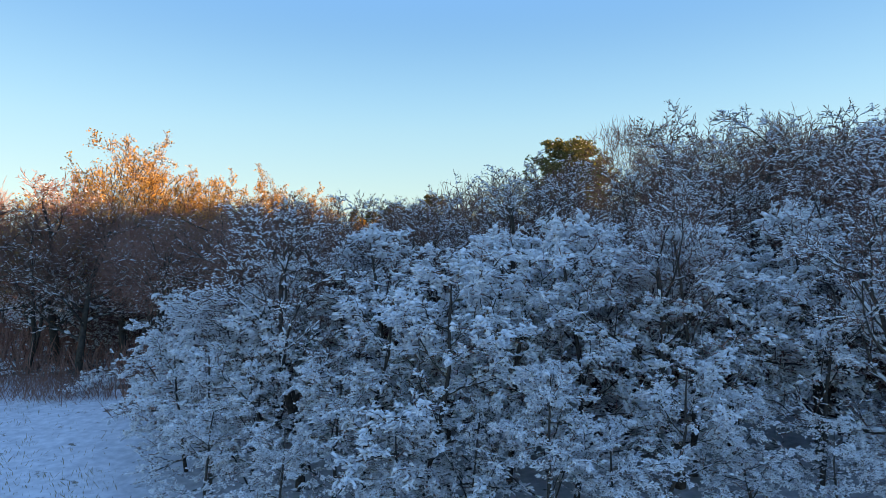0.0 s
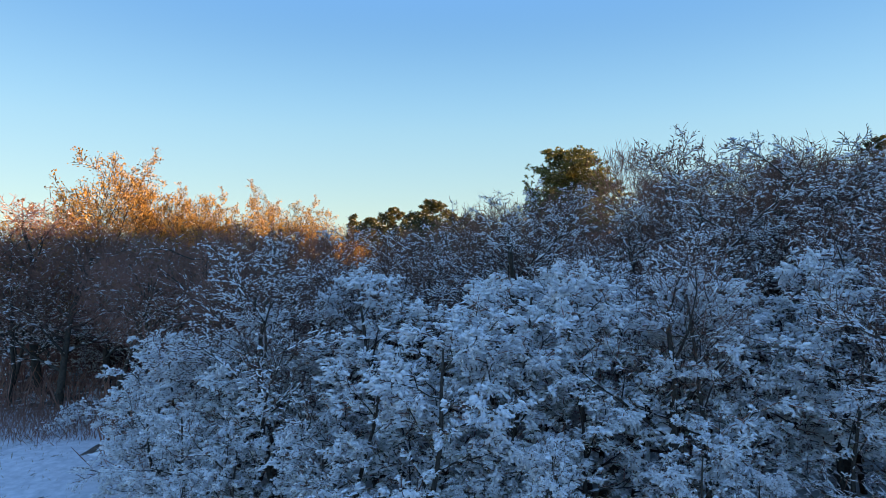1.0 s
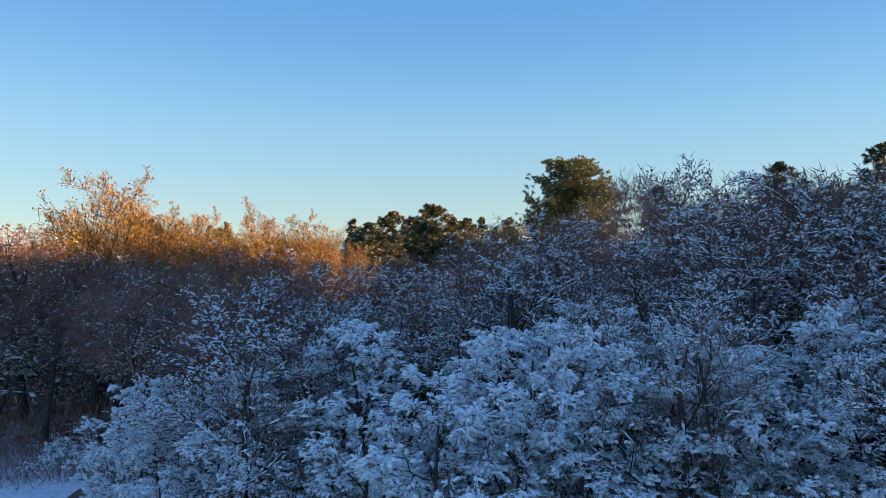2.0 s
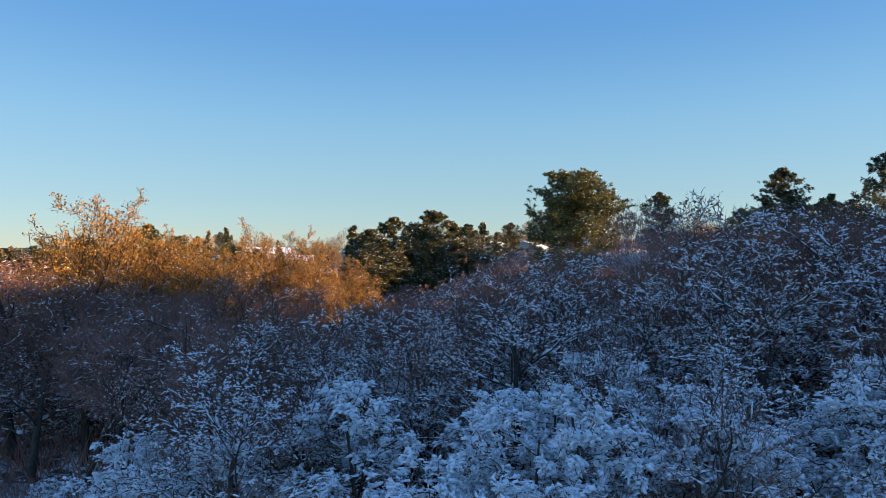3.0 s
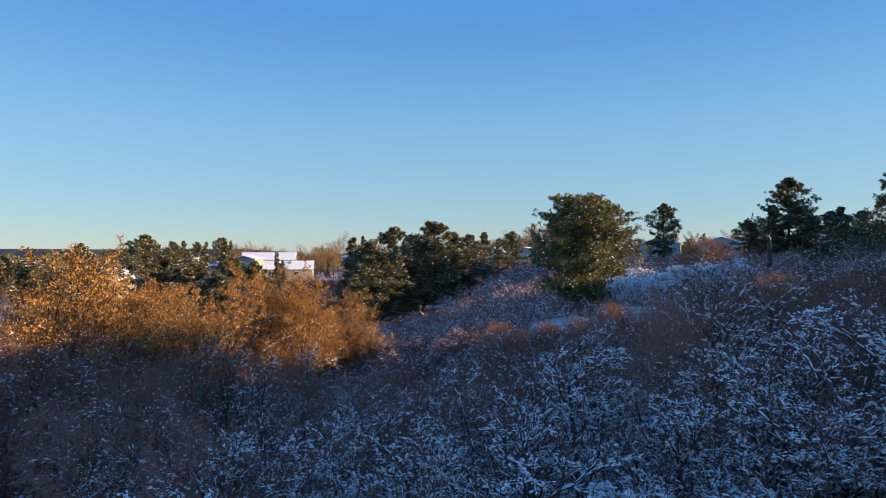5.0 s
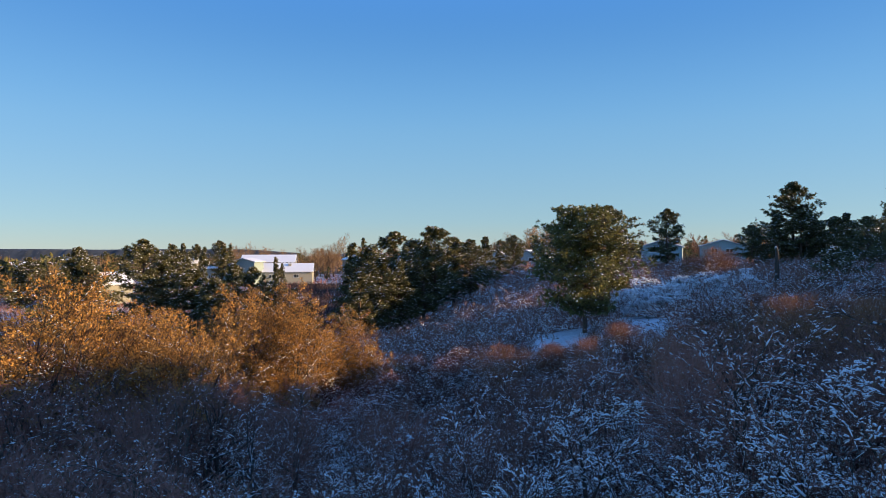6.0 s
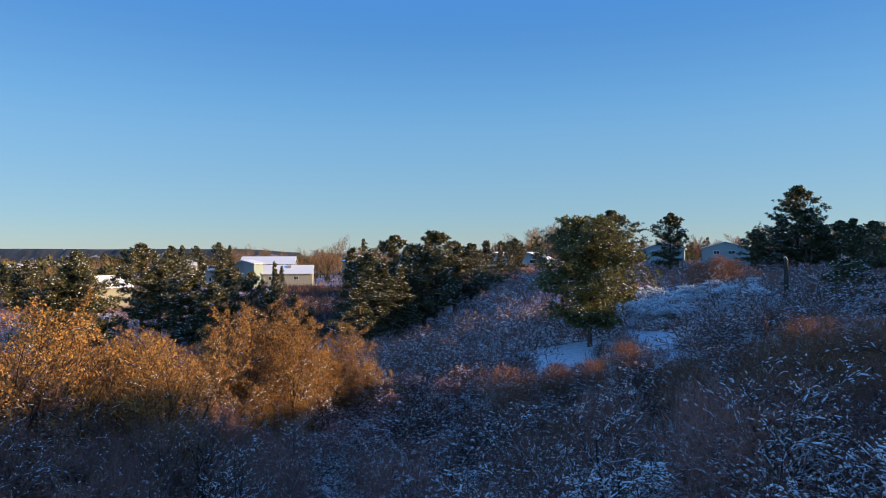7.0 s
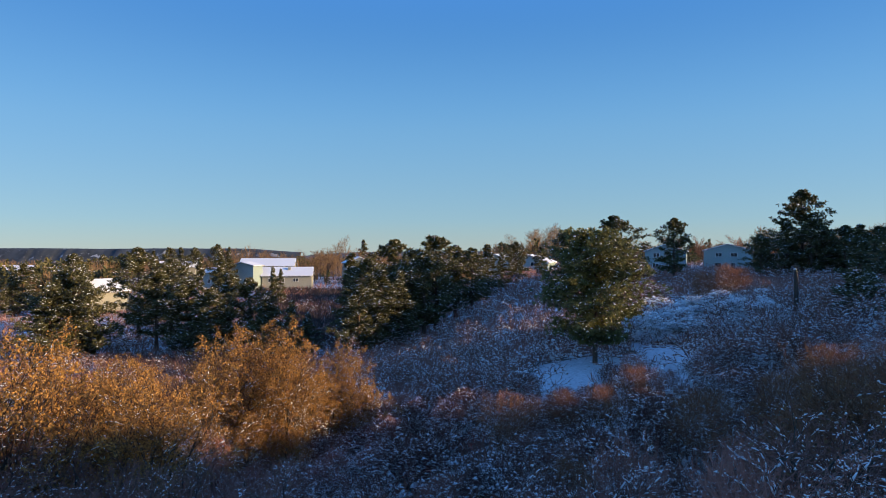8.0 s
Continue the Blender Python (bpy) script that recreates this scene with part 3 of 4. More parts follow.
for i in range(4):
    kind("pine%d" % i, pine_meshes(92 + i, 8.5, (2.2, 2.7, 2.0, 2.9)[i], bare=(0.08, 0.14, 0.05, 0.2)[i], snow=0.6, limbs=46, tufts=13, tuft=0.27, needles=14, needle_wide=0.2,
                                   wide_at=(0.3, 0.4, 0.2, 0.35)[i], shape=(0.85, 0.75, 1.0, 0.8)[i], ragged=(0.9, 0.7, 0.6, 0.6)[i]),
         8.5, "dark green ponderosa pine lightly dusted with snow", "tree", "pines", "pine_tree")
for i in range(2):
    kind("fir%d" % i, pine_meshes(97 + i, 8.5, 2.0, bare=0.03, snow=0.5, limbs=50, tufts=7, tuft=0.34, needles=11, needle_wide=0.17, wide_at=0.08, shape=0.9, droop=-0.2),
         8.5, "narrow pointed spruce with dusted needles toned dark for shade", "tree", "spruces", "spruce_tree")
for i in range(3):
    kind("far%d" % i, broadleaf(100 + i, 11.0, 1, P=FAR, snow=0.0, trunk_part=0.8, twig_mat=PALE_TWIG, limb_parts=False, lean=0.04),
         11.0, "tall bare cottonwood with pale twigs", "tree", "far cottonwoods", "cottonwood_tree")


for i in range(2):
    kind("farred%d" % i, broadleaf(106 + i, 9.0, 2, P=FAR, snow=0.0, trunk_part=0.75, twig_mat=REDTWIG, limb_parts=False, lean=0.1),
         9.0, "bare tree with red-brown twigs in low sun", "tree", "far ruddy trees", "bare_tree")


def put(name, x, y, height, turn=0.0, wide=1.0, sink=0.05):
    rows, h0, label, category, group, obj, first = KINDS[name]
    s = height / h0
    m = pose(x, y, ground_z(x, y) - sink, 0, 0, turn)
    if first is None:
        top = KINDS[name][6] = thing(obj, rows, label, category, group)
    else:
        top = copy_thing(first, m)
    top.matrix_basis = m @ Matrix.Diagonal((s * wide, s * wide, s, 1))
    return top


def thicket(name, places, label, category):
    """Many bushes that nobody would count, as one object."""
    bits = {}
    for nm, x, y, height, turn, wide in places:
        rows, h0 = KINDS[nm][:2]
        s = height / h0
        m = np.array(pose(x, y, ground_z(x, y) - 0.05, 0, 0, turn) @ Matrix.Diagonal((s * wide, s * wide, s, 1)))
        for k, me, sort in rows:
            v = np.zeros(len(me.vertices) * 3)
            me.vertices.foreach_get("co", v)
            loops = np.zeros(len(me.loops), np.int64)
            me.loops.foreach_get("vertex_index", loops)
            sizes = np.zeros(len(me.polygons), np.int64)
            me.polygons.foreach_get("loop_total", sizes)
            if len(sizes):
                bits.setdefault(me.materials[0], []).append((v.reshape(-1, 3) @ m[:3, :3].T + m[:3, 3], loops.reshape(len(sizes), -1)))
    for mat, some in bits.items():
        ob = new(name, mesh_of(name, some, mat, mat is SNOW))
        tagged(ob, label if mat is not SNOW else "snow flecks lying on the scrub", category, kind="stuff")


def stand(name, n, places, rng, jitter=0.0, wide=(0.9, 1.15)):
    """Trees of one kind at the given x, y and the height of their tops above sea level zero."""
    for x, y, top in places:
        if name == "dark" and top > 6.9:
            top -= 0.2
        sort, some = ("brown", 3) if name == "dark" and y > 17.5 and x > 7.5 else ("bare", 4) if name == "dark" and y > 16.4 else (name, n)
        put("%s%d" % (sort, rng.randrange(some)), x, y, top - ground_z(x, y), rng.uniform(0, 360), rng.uniform(*wide))


rs = random.Random(4)
# the near belt of young oaks under snow
stand("white", 4, ((-0.3, 9.3, 3.9), (1.0, 9.9, 4.2), (2.4, 10.4, 4.4), (-2.4, 11.4, 3.6), (-1.0, 11.6, 4.3), (0.9, 11.9, 4.2), (4.0, 10.0, 4.3), (-3.6, 12.2, 3.2),
                  (2.0, 12.4, 4.2), (-4.9, 12.8, 2.9), (-1.5, 13.6, 3.9), (4.6, 12.2, 4.3), (3.3, 13.4, 4.5), (6.3, 10.6, 4.6), (5.6, 9.4, 3.4), (7.6, 12.0, 4.6)), rs, wide=(0.8, 1.0))
stand("white", 4, ((-2.9, 9.6, 2.0), (-3.9, 10.6, 2.3), (-4.7, 11.6, 2.4), (-1.6, 9.0, 2.2), (-5.6, 13.5, 3.0), (1.4, 8.4, 2.4), (3.0, 8.6, 2.5), (-5.2, 14.8, 2.8),
                  (0.4, 8.6, 1.8), (-0.7, 8.4, 1.6), (2.2, 8.2, 1.7), (4.2, 8.5, 2.0), (5.2, 8.3, 1.7), (-2.2, 8.4, 1.5), (6.6, 9.0, 2.2), (6.0, 8.4, 1.9), (7.0, 8.3, 1.7), (-3.5, 9.3, 1.6),
                  (0.2, 10.6, 3.6), (1.9, 9.2, 3.2), (-1.3, 10.2, 3.2), (5.0, 11.0, 4.0), (-3.2, 13.6, 3.4), (3.2, 11.4, 4.2)), rs, wide=(0.85, 1.1))
# bare oaks standing above them
stand("dark", 5, ((-2.6, 14.4, 5.2), (-3.9, 12.9, 4.9), (-0.8, 16.6, 5.3), (0.9, 17.2, 5.9), (3.0, 16.0, 6.4),
                 (2.0, 19.5, 6.4), (-1.0, 20.5, 5.6), (-3.4, 19.5, 5.5), (7.6, 16.3, 7.6), (8.5, 14.0, 7.1), (6.6, 13.6, 6.4), (10.0, 15.0, 7.2), (9.6, 18.0, 7.7)), rs)
stand("dark", 5, ((6.4, 20.0, 7.4), (12.0, 18.0, 7.9), (11.0, 12.6, 6.8), (9.2, 11.2, 6.6), (4.2, 21.5, 7.0), (13.6, 22.0, 8.2), 
                 (9.0, 16.5, 7.9), (11.2, 15.6, 7.6), (8.0, 20.0, 8.0), (10.6, 21.0, 8.0)), rs)
stand("dark", 5, ((0.1, 13.2, 5.3), (2.8, 11.9, 5.2), (4.3, 14.6, 6.0), (-2.0, 12.6, 4.7), (6.9, 11.6, 5.6), (1.6, 15.0, 5.8), (-0.6, 14.9, 5.1), (5.6, 15.4, 6.6)), rs)
for k in range(36):
    y = rs.uniform(13.5, 23)
    x = rs.uniform(-0.3, 0.78) * y
    if clearing(x, y):
        continue
    put("brown%d" % rs.randrange(3) if x < -3.5 or (x > 7 and y > 17) else "bare%d" % rs.randrange(4) if y > 16.4 else "dark%d" % rs.randrange(5), x, y, 4.9 + rs.uniform(-0.6, 0.4) + 0.14 * max(x, 0) - ground_z(x, y), rs.uniform(0, 360), rs.uniform(0.9, 1.2))
stand("dark", 5, ((-2.4, 10.6, 4.7), (7.2, 9.9, 5.8), (3.6, 9.6, 4.9), (8.2, 9.6, 6.0), (9.0, 10.4, 6.3), (6.9, 8.9, 4.6)), rs)
for x, y, h in ((8.6, 9.7, 2.2), (9.4, 10.6, 2.6), (7.9, 10.8, 2.4), (8.9, 8.6, 1.7), (10.2, 11.4, 2.6), (7.2, 8.0, 1.4)):
    put("brush%d" % rs.randrange(4), x, y, h, rs.uniform(0, 360), 1.1)
put("bare1", 5.05, 17.8, 7.75 - ground_z(5.05, 17.8), 20, 0.85)
# tall oaks round the clearing
stand("brown", 3, ((-10.9, 21.4, 5.6), (-13.0, 21.8, 6.3), (-16.6, 22.0, 7.2), (-9.4, 22.6, 5.4), (-12.0, 24.0, 5.4), (-7.6, 22.6, 5.4),
                  (-10.2, 25.0, 5.1), (-6.4, 24.6, 5.4), (-13.6, 26.6, 5.6), (-7.0, 30.0, 3.4), (-7.2, 20.0, 5.7), (-8.8, 24.6, 5.4), (-5.6, 17.5, 5.2), (-4.4, 16.0, 5.0), (-9.8, 19.6, 5.0), (-11.6, 20.0, 5.2), (-8.2, 18.6, 4.9), (-13.4, 20.4, 5.4), (-15.0, 20.6, 5.6), (-9.6, 33.5, 3.4)), rs)
stand("gold", 3, ((-12.7, 25.4, 8.5), (-10.6, 27.6, 7.6), (-9.5, 26.2, 6.9), (-15.3, 26.4, 6.6), (-13.4, 29.0, 7.6), (-17.6, 27.0, 5.4), (-16.5, 30.5, 5.8), (-20.0, 29.0, 5.2),
                 (-8.4, 37.0, 7.5), (-9.6, 36.2, 7.2), (-7.2, 36.2, 6.7), (-12.6, 32.5, 6.6), (-8.4, 35.2, 3.7), (-9.6, 35.0, 3.3), (-7.0, 35.2, 3.2), (-5.1, 40.5, 5.9), (-11.6, 28.8, 7.2), (-5.9, 40.2, 4.6), (-6.6, 39.6, 4.0), (-4.3, 39.8, 3.9), (-10.6, 36.4, 6.2)), rs, wide=(0.85, 1.05))
# brush on the slope
far_scrub = []
for k in range(44):
    x, y = rs.uniform(-8, 2), rs.uniform(23, 44)
    if not clearing(x, y):
        put("brush%d" % rs.randrange(4), x, y, rs.uniform(1.6, 2.8), rs.uniform(0, 360), rs.uniform(1.1, 1.5))
for k in range(400):
    y = 17 + 45 * rs.random() ** 0.75
    x = rs.uniform(-0.62, 0.85) * y
    if clearing(x, y) or (x < -6 and (y > 36 or y < 23)):
        continue
    h, turn, wide = rs.uniform(1.7, 3.3) * (1.1 if y < 28 else 0.9), rs.uniform(0, 360), rs.uniform(1.0, 1.5)
    if 33 < y < 42 and 2 < x < 15:
        h *= 0.6
    if y < 42:
        put("brush%d" % rs.randrange(4), x, y, h, turn, wide)
    else:
        far_scrub.append(("scrub%d" % rs.randrange(3), x, y, h, turn, wide))
for k in range(400):
    y = 58 + 110 * rs.random() ** 1.4
    x = rs.uniform(-0.72, 0.66) * y
    if clearing(x, y) or (15 < x < 27 and y < 66):
        continue
    far_scrub.append(("scrub%d" % rs.randrange(3), x, y, rs.uniform(1.4, 2.8), rs.uniform(0, 360), rs.uniform(1.2, 1.8) * (1.0 if y < 85 else 1.5)))
for k in range(95):
    y = rs.uniform(24, 42)
    x = rs.uniform(0.02, 0.72) * y
    if not clearing(x, y):
        put("brush%d" % rs.randrange(4), x, y, rs.uniform(1.3, 2.3), rs.uniform(0, 360), rs.uniform(1.2, 1.7))
thicket("scrub", far_scrub, "leafless brown scrub covering the far slope", "scrub")
stand("ruddy", 2, ((26.4, 67, 9.6), (28.2, 68, 9.2), (25.0, 68.5, 8.8), (2.7, 33.5, 4.9), (5.1, 34, 4.9), (6.7, 34.2, 5.1), (8.6, 36, 5.6), (4.2, 28, 4.0), (11.9, 29.3, 6.6), (14.5, 31, 7.4), (16.8, 30, 7.4), (10.2, 25.5, 6.4), (12.5, 26.5, 6.9), (14.2, 28, 7.1), (9.0, 29.5, 6.0), (16.0, 27, 7.4), (13.2, 24.2, 6.9), (18.5, 28, 7.6)), rs)
for k in range(64):
    x, y = rs.uniform(15, 27), rs.uniform(52, 66)
    put("snowbush%d" % rs.randrange(2), x, y, rs.uniform(1.1, 2.2), rs.uniform(0, 360), rs.uniform(1.0, 1.6))
# pines
put("pineA", 9.7, 48.2, 8.2, 30, 1.08)
PINES = ((("broadpine", -53.0, 97.1, 8.0, 1.1),
          ("pine0", -55.3, 95.1, 6.0, 1.61),
          ("pine1", -83.0, 147.1, 10.0, 1.12),
          ("pine0", -100.4, 157.1, 7.8, 1.78),
          ("pine2", -96.2, 147.1, 5.8, 1.83),
          ("pine1", -54.6, 119.1, 11.2, 1.17),
          ("pine3", -45.0, 105.1, 7.4, 1.33),
          ("pine0", -38.9, 102.1, 6.5, 1.76),
          ("pine1", -52.4, 127.1, 9.2, 1.16),
          ("fir0", -42.9, 117.1, 9.8, 0.66),
          ("pine2", -41.2, 122.1, 10.8, 0.83),
          ("pine0", -33.0, 103.1, 7.5, 1.13),
          ("pine1", -29.3, 101.1, 6.6, 1.03),
          ("fir1", -27.4, 107.1, 8.1, 0.62),
          ("pine2", -21.0, 93.1, 4.0, 1.30),
          ("pine2", -25.6, 97.1, 4.3, 1.58),
          ("pine0", -33.5, 97.1, 5.5, 1.53),
          ("pine2", -19.2, 95.1, 2.1, 1.44)),
         (("pine0", -86.0, 212.1, 11.9, 0.90),
          ("pine1", -76.7, 219.1, 12.7, 0.90),
          ("pine3", -95.4, 225.1, 11.5, 0.90),
          ("pine2", -73.6, 221.1, 11.9, 0.90),
          ("pine0", -104.9, 233.1, 10.8, 0.90),
          ("pine1", -91.4, 237.1, 11.6, 0.90),
          ("pine0", -120.6, 242.1, 9.5, 0.90),
          ("pine1", -130.7, 247.1, 9.0, 0.90),
          ("fir1", -41.4, 165, 6.0, 0.9)),
         (("fir0", -14.3, 102, 10.3, 1.1),
          ("fir1", -42.4, 330, 15.9, 1.2),
          ("pine1", -10.9, 98, 9.5, 1.2),
          ("pine1", -9.4, 121, 12.6, 1.2),
          ("pine0", -8.8, 92, 8.3, 1.4),
          ("pine0", -5.7, 110, 10.9, 1.2),
          ("pine3", -1.6, 107, 12.9, 1.2),
          ("pine1", -3.2, 100, 10.6, 1.2),
          ("pine0", 1.6, 118, 11.8, 1.3),
          ("pine1", 4.5, 116, 11.1, 1.2),
          ("pine0", 7.6, 126, 12.0, 1.1),
          ("pine1", 14.7, 140, 12.4, 1.1),
          ("pine2", 11.2, 135, 10.3, 1.3),
          ("pine2", -6.5, 94, 8.0, 1.3),
          ("pine0", -11.1, 88, 6.6, 1.4)),
         (("pine1", 23.2, 94, 15.4, 1.25),
          ("pine1", 34.1, 102, 15.5, 1.0),
          ("pine3", 59.4, 113, 20.6, 1.05),
          ("pine0", 56.3, 112, 15.4, 1.5),
          ("pine0", 61.4, 110, 14.8, 1.5),
          ("pine0", 52.0, 87, 14.1, 1.3),
          ("pine1", 63.5, 100, 14.2, 1.4),
          ("pine1", 49.6, 107, 13.2, 1.4),
          ("pine1", 63.4, 108, 14.6, 1.4),
          ("pine3", 58.0, 108, 15.6, 1.2),
          ("pine2", 52.0, 110, 12.8, 1.2),
          ("pine1", 17.5, 98, 13.7, 1.0),
          ("pine0", 22.4, 157, 11.9, 1.2),
          ("pine1", 16.0, 152, 10.9, 1.2)))
kind("broadpine", pine_meshes(121, 8.5, 4.4, bare=0.0, snow=0.5, limbs=74, tufts=13, tuft=0.32, needles=12, needle_wide=0.22, wide_at=0.25, shape=0.7, ragged=0.7, inner=0.6),
     8.5, "broad pine with branches down to the ground, needles toned dark for shade", "tree", "pines", "pine_tree")
kind("youngpine", pine_meshes(120, 3.4, 1.7, bare=0.05, snow=1.0, limbs=34, tufts=7, tuft=0.26, needles=12, needle_wide=0.16, wide_at=0.25, shape=0.8),
     3.4, "young ponderosa pine heavily flecked with snow", "tree", "pines", "pine_tree")
put("youngpine", 29.0, 52.0, 3.6, 40, 1.25)
put("youngpine", 31.0, 53.5, 3.2, 170, 1.2)
for row in PINES:
    for nm, x, y, top, w in row:
        put(nm, x, y, top - ground_z(x, y), rs.uniform(0, 360), w * (1.0 if x < -20 else 1.1))
put("pine3", 46.5, 68, 16.6 - ground_z(46.5, 68), 200, 1.1)
# bare trees behind the houses
for k in range(105):
    px = rs.uniform(-0.34, 0.68)
    y = rs.uniform(245, 330)
    tall = 0.10 < px < 0.2 or 0.46 < px < 0.5 or 0.6 < px
    put(("farred%d" if px > 0.3 and not tall else "far%d") % rs.randrange(2), px * y, y, rs.uniform(14, 18) if tall else rs.uniform(8.5, 13.0) + (2 if px < 0 else 0.0), rs.uniform(0, 360), rs.uniform(0.9, 1.5))
for x, y, h in ((-55, 345, 22), (-57, 340, 18), (-100, 330, 17), (-88, 320, 13), (-82, 318, 13), (-76, 316, 12), (-64, 322, 14)):
    put("far%d" % rs.randrange(3), x, y, h, rs.uniform(0, 360), 0.8)


# ---------------------------------------------------------------- houses
def gable_body(w, d, h, rise):
    """Walls of a house whose gable looks to -y."""
    bm = bmesh.new()
    pts = [(-w / 2, -1.5), (w / 2, -1.5), (w / 2, h), (0, h + rise), (-w / 2, h)]
    a = [bm.verts.new((x, -d / 2, z)) for x, z in pts]
    b = [bm.verts.new((x, d / 2, z)) for x, z in pts]
    bm.faces.new(a)
    bm.faces.new(b[::-1])
    for i in range(5):
        j = (i + 1) % 5
        bm.faces.new((a[j], a[i], b[i], b[j]))
    bmesh.ops.recalc_face_normals(bm, faces=bm.faces[:])
    return bm


def roof_slope(w, d, h, rise, side, over, lift, thick):
    """One slope of the roof, a slab of its own."""
    run = w / 2 + over
    drop = rise * run / (w / 2)
    bm = bmesh.new()
    x0, x1 = 0.0, side * run
    z0, z1 = h + rise + lift, h + rise - drop + lift
    c = [(x0, -d / 2 - over, z0), (x1, -d / 2 - over, z1), (x1, d / 2 + over, z1), (x0, d / 2 + over, z0)]
    lo = [bm.verts.new(p) for p in c]
    hi = [bm.verts.new((p[0], p[1], p[2] + thick)) for p in c]
    bm.faces.new(lo), bm.faces.new(hi)
    for i in range(4):
        j = (i + 1) % 4
        bm.faces.new((lo[i], lo[j], hi[j], hi[i]))
    bmesh.ops.recalc_face_normals(bm, faces=bm.faces[:])
    return bm


def house(x, y, turn, w, d, h, rise, mat, front=(), sidewins=(), chimney=None, porch=None, label="", z=None, wall_label=""):
    """A house with two roof slopes under snow; windows as rows of middle, sill, width, height on the gable and on the -x or +x side."""
    top = new("house")
    top.matrix_basis = pose(x, y, ground_z(x, y) if z is None else z, 0, 0, turn)
    part("wall", solid(gable_body(w, d, h, rise), mat), top, wall_label)
    for sd in (-1, 1):
        r = part("roof", solid(roof_slope(w, d, h, rise, sd, 0.55, 0.02, 0.18), SHINGLE), top)
        part("roof_snow", solid(roof_slope(w, d - 0.1, h, rise, sd, 0.5, 0.204, 0.14), SNOW), r, "smooth white snow on the roof")
    rows = [(m, s, ww, hh, "f") for m, s, ww, hh in front] + [(m, s, ww, hh, "s") for m, s, ww, hh in sidewins]
    for m, s, ww, hh, where in rows:
        if where == "f":
            fr, pn = slab(m - ww / 2 - 0.1, m + ww / 2 + 0.1, -d / 2 - 0.05, -d / 2 - 0.003, s - 0.1, s + hh + 0.1), slab(m - ww / 2, m + ww / 2, -d / 2 - 0.07, -d / 2 - 0.053, s, s + hh)
            bar = slab(m - 0.04, m + 0.04, -d / 2 - 0.09, -d / 2 - 0.073, s, s + hh)
        else:
            e = w / 2
            fr, pn = slab(e + 0.003, e + 0.05, m - ww / 2 - 0.1, m + ww / 2 + 0.1, s - 0.1, s + hh + 0.1), slab(e + 0.053, e + 0.07, m - ww / 2, m + ww / 2, s, s + hh)
            bar = slab(e + 0.073, e + 0.09, m - 0.04, m + 0.04, s, s + hh)
        win = part("window", solid(fr, TRIM), top)
        part("pane", solid(pn, GLASS), win)
        part("mullion", solid(bar, TRIM), win)
    if chimney:
        cx, cy, ch = chimney
        part("chimney", solid(slab(cx - 0.5, cx + 0.5, cy - 0.5, cy + 0.5, h * 0.7, h + rise + ch, 0.04), WALL), top)
    if porch:
        x0, x1, deep, pz = porch
        deck = part("deck", solid(slab(x0, x1, -d / 2 - deep, -d / 2 - 0.004, pz - 0.2, pz), DECK), top, "weathered timber deck")
        n = 6
        for i in range(n):
            px = x0 + 0.1 + (x1 - x0 - 0.2) * i / (n - 1)
            part("deck_post", solid(slab(px - 0.08, px + 0.08, -d / 2 - deep + 0.02, -d / 2 - deep + 0.18, -1.2, pz + 1.0), DECK), deck)
        part("deck_rail", solid(slab(x0, x1, -d / 2 - deep + 0.03, -d / 2 - deep + 0.17, pz + 1.004, pz + 1.1), DECK), deck)
    return tagged(top, label, "house", "houses beyond the wood")


two = ((-2.6, 4.6, 1.7, 1.1), (1.8, 4.6, 1.9, 1.1), (-2.8, 1.2, 1.7, 1.3), (1.6, 0.6, 1.2, 2.0))
house(91, 212, -25, 14, 11, 6.4, 2.0, GREYWALL, two, porch=(-6, 6.5, 2.2, 0.4), label="pale grey two-storey house with snowy gable roof", z=3.9)
house(69, 206, -22, 12, 11, 6.2, 2.0, GREYWALL, two, label="pale grey two-storey house half hidden by pines", z=3.9)
house(27, 205, -22, 12, 11, 5.6, 2.2, GREYWALL, two, label="pale grey house with snowy roof behind pines", z=1.2)
house(18, 222, -20, 12, 11, 5.6, 2.2, GREYWALL, two, label="grey house with snowy roof among pines", z=1.2)
house(-36, 262, 20, 10, 10, 6.5, 2.2, WALL, two, label="whitish house behind a dark pine", z=-1.0)
# the long cream house: a tall wing, its shade also in the wall colour, and a low wing under a broad snowy roof
house(-69.5, 227, -17, 9.0, 5.6, 6.6, 1.1, GREYWALL, ((-2.4, 4.2, 2.0, 1.0), (1.6, 0.9, 1.6, 1.2)), label="tall house wing with snowy roof, walls toned grey-green for shade", z=-1.4)
house(-56.5, 233, -82, 9.5, 17, 2.9, 2.6, WALL, (), sidewins=((-5.5, 0.6, 1.6, 1.3), (-2.0, 0.6, 2.2, 1.3), (3.0, 0.8, 1.6, 1.1)), chimney=(1.5, 0.5, 0.2), label="low cream house wing with broad snowy roof", z=-1.2)
house(-66, 242, -82, 10, 19, 5.9, 2.4, WALL, (), label="cream house wing with snowy roof behind", z=-1.0)
house(-79.5, 224, -112, 5.5, 5.6, 4.4, 1.4, GREYWALL, (), sidewins=((0, 0.8, 1.2, 1.3),), label="small grey house annexe with snowy roof", z=-1.4)
house(-97, 236, -75, 8, 12, 5.8, 1.8, WALL, (), chimney=(-2.8, -4.5, 1.4), label="cream house with white chimney among pines", z=-1.2)
house(-80, 152, -40, 9, 10, 3.0, 2.4, WALL, ((-2, 0.8, 1.4, 1.2), (2, 0.8, 1.4, 1.2)), label="small cream house with snowy gable roof", z=-1.6)
house(-165, 262, -80, 12, 34, 4.0, 1.9, WALL, (), label="long low building with snowy roof", z=-1.6)


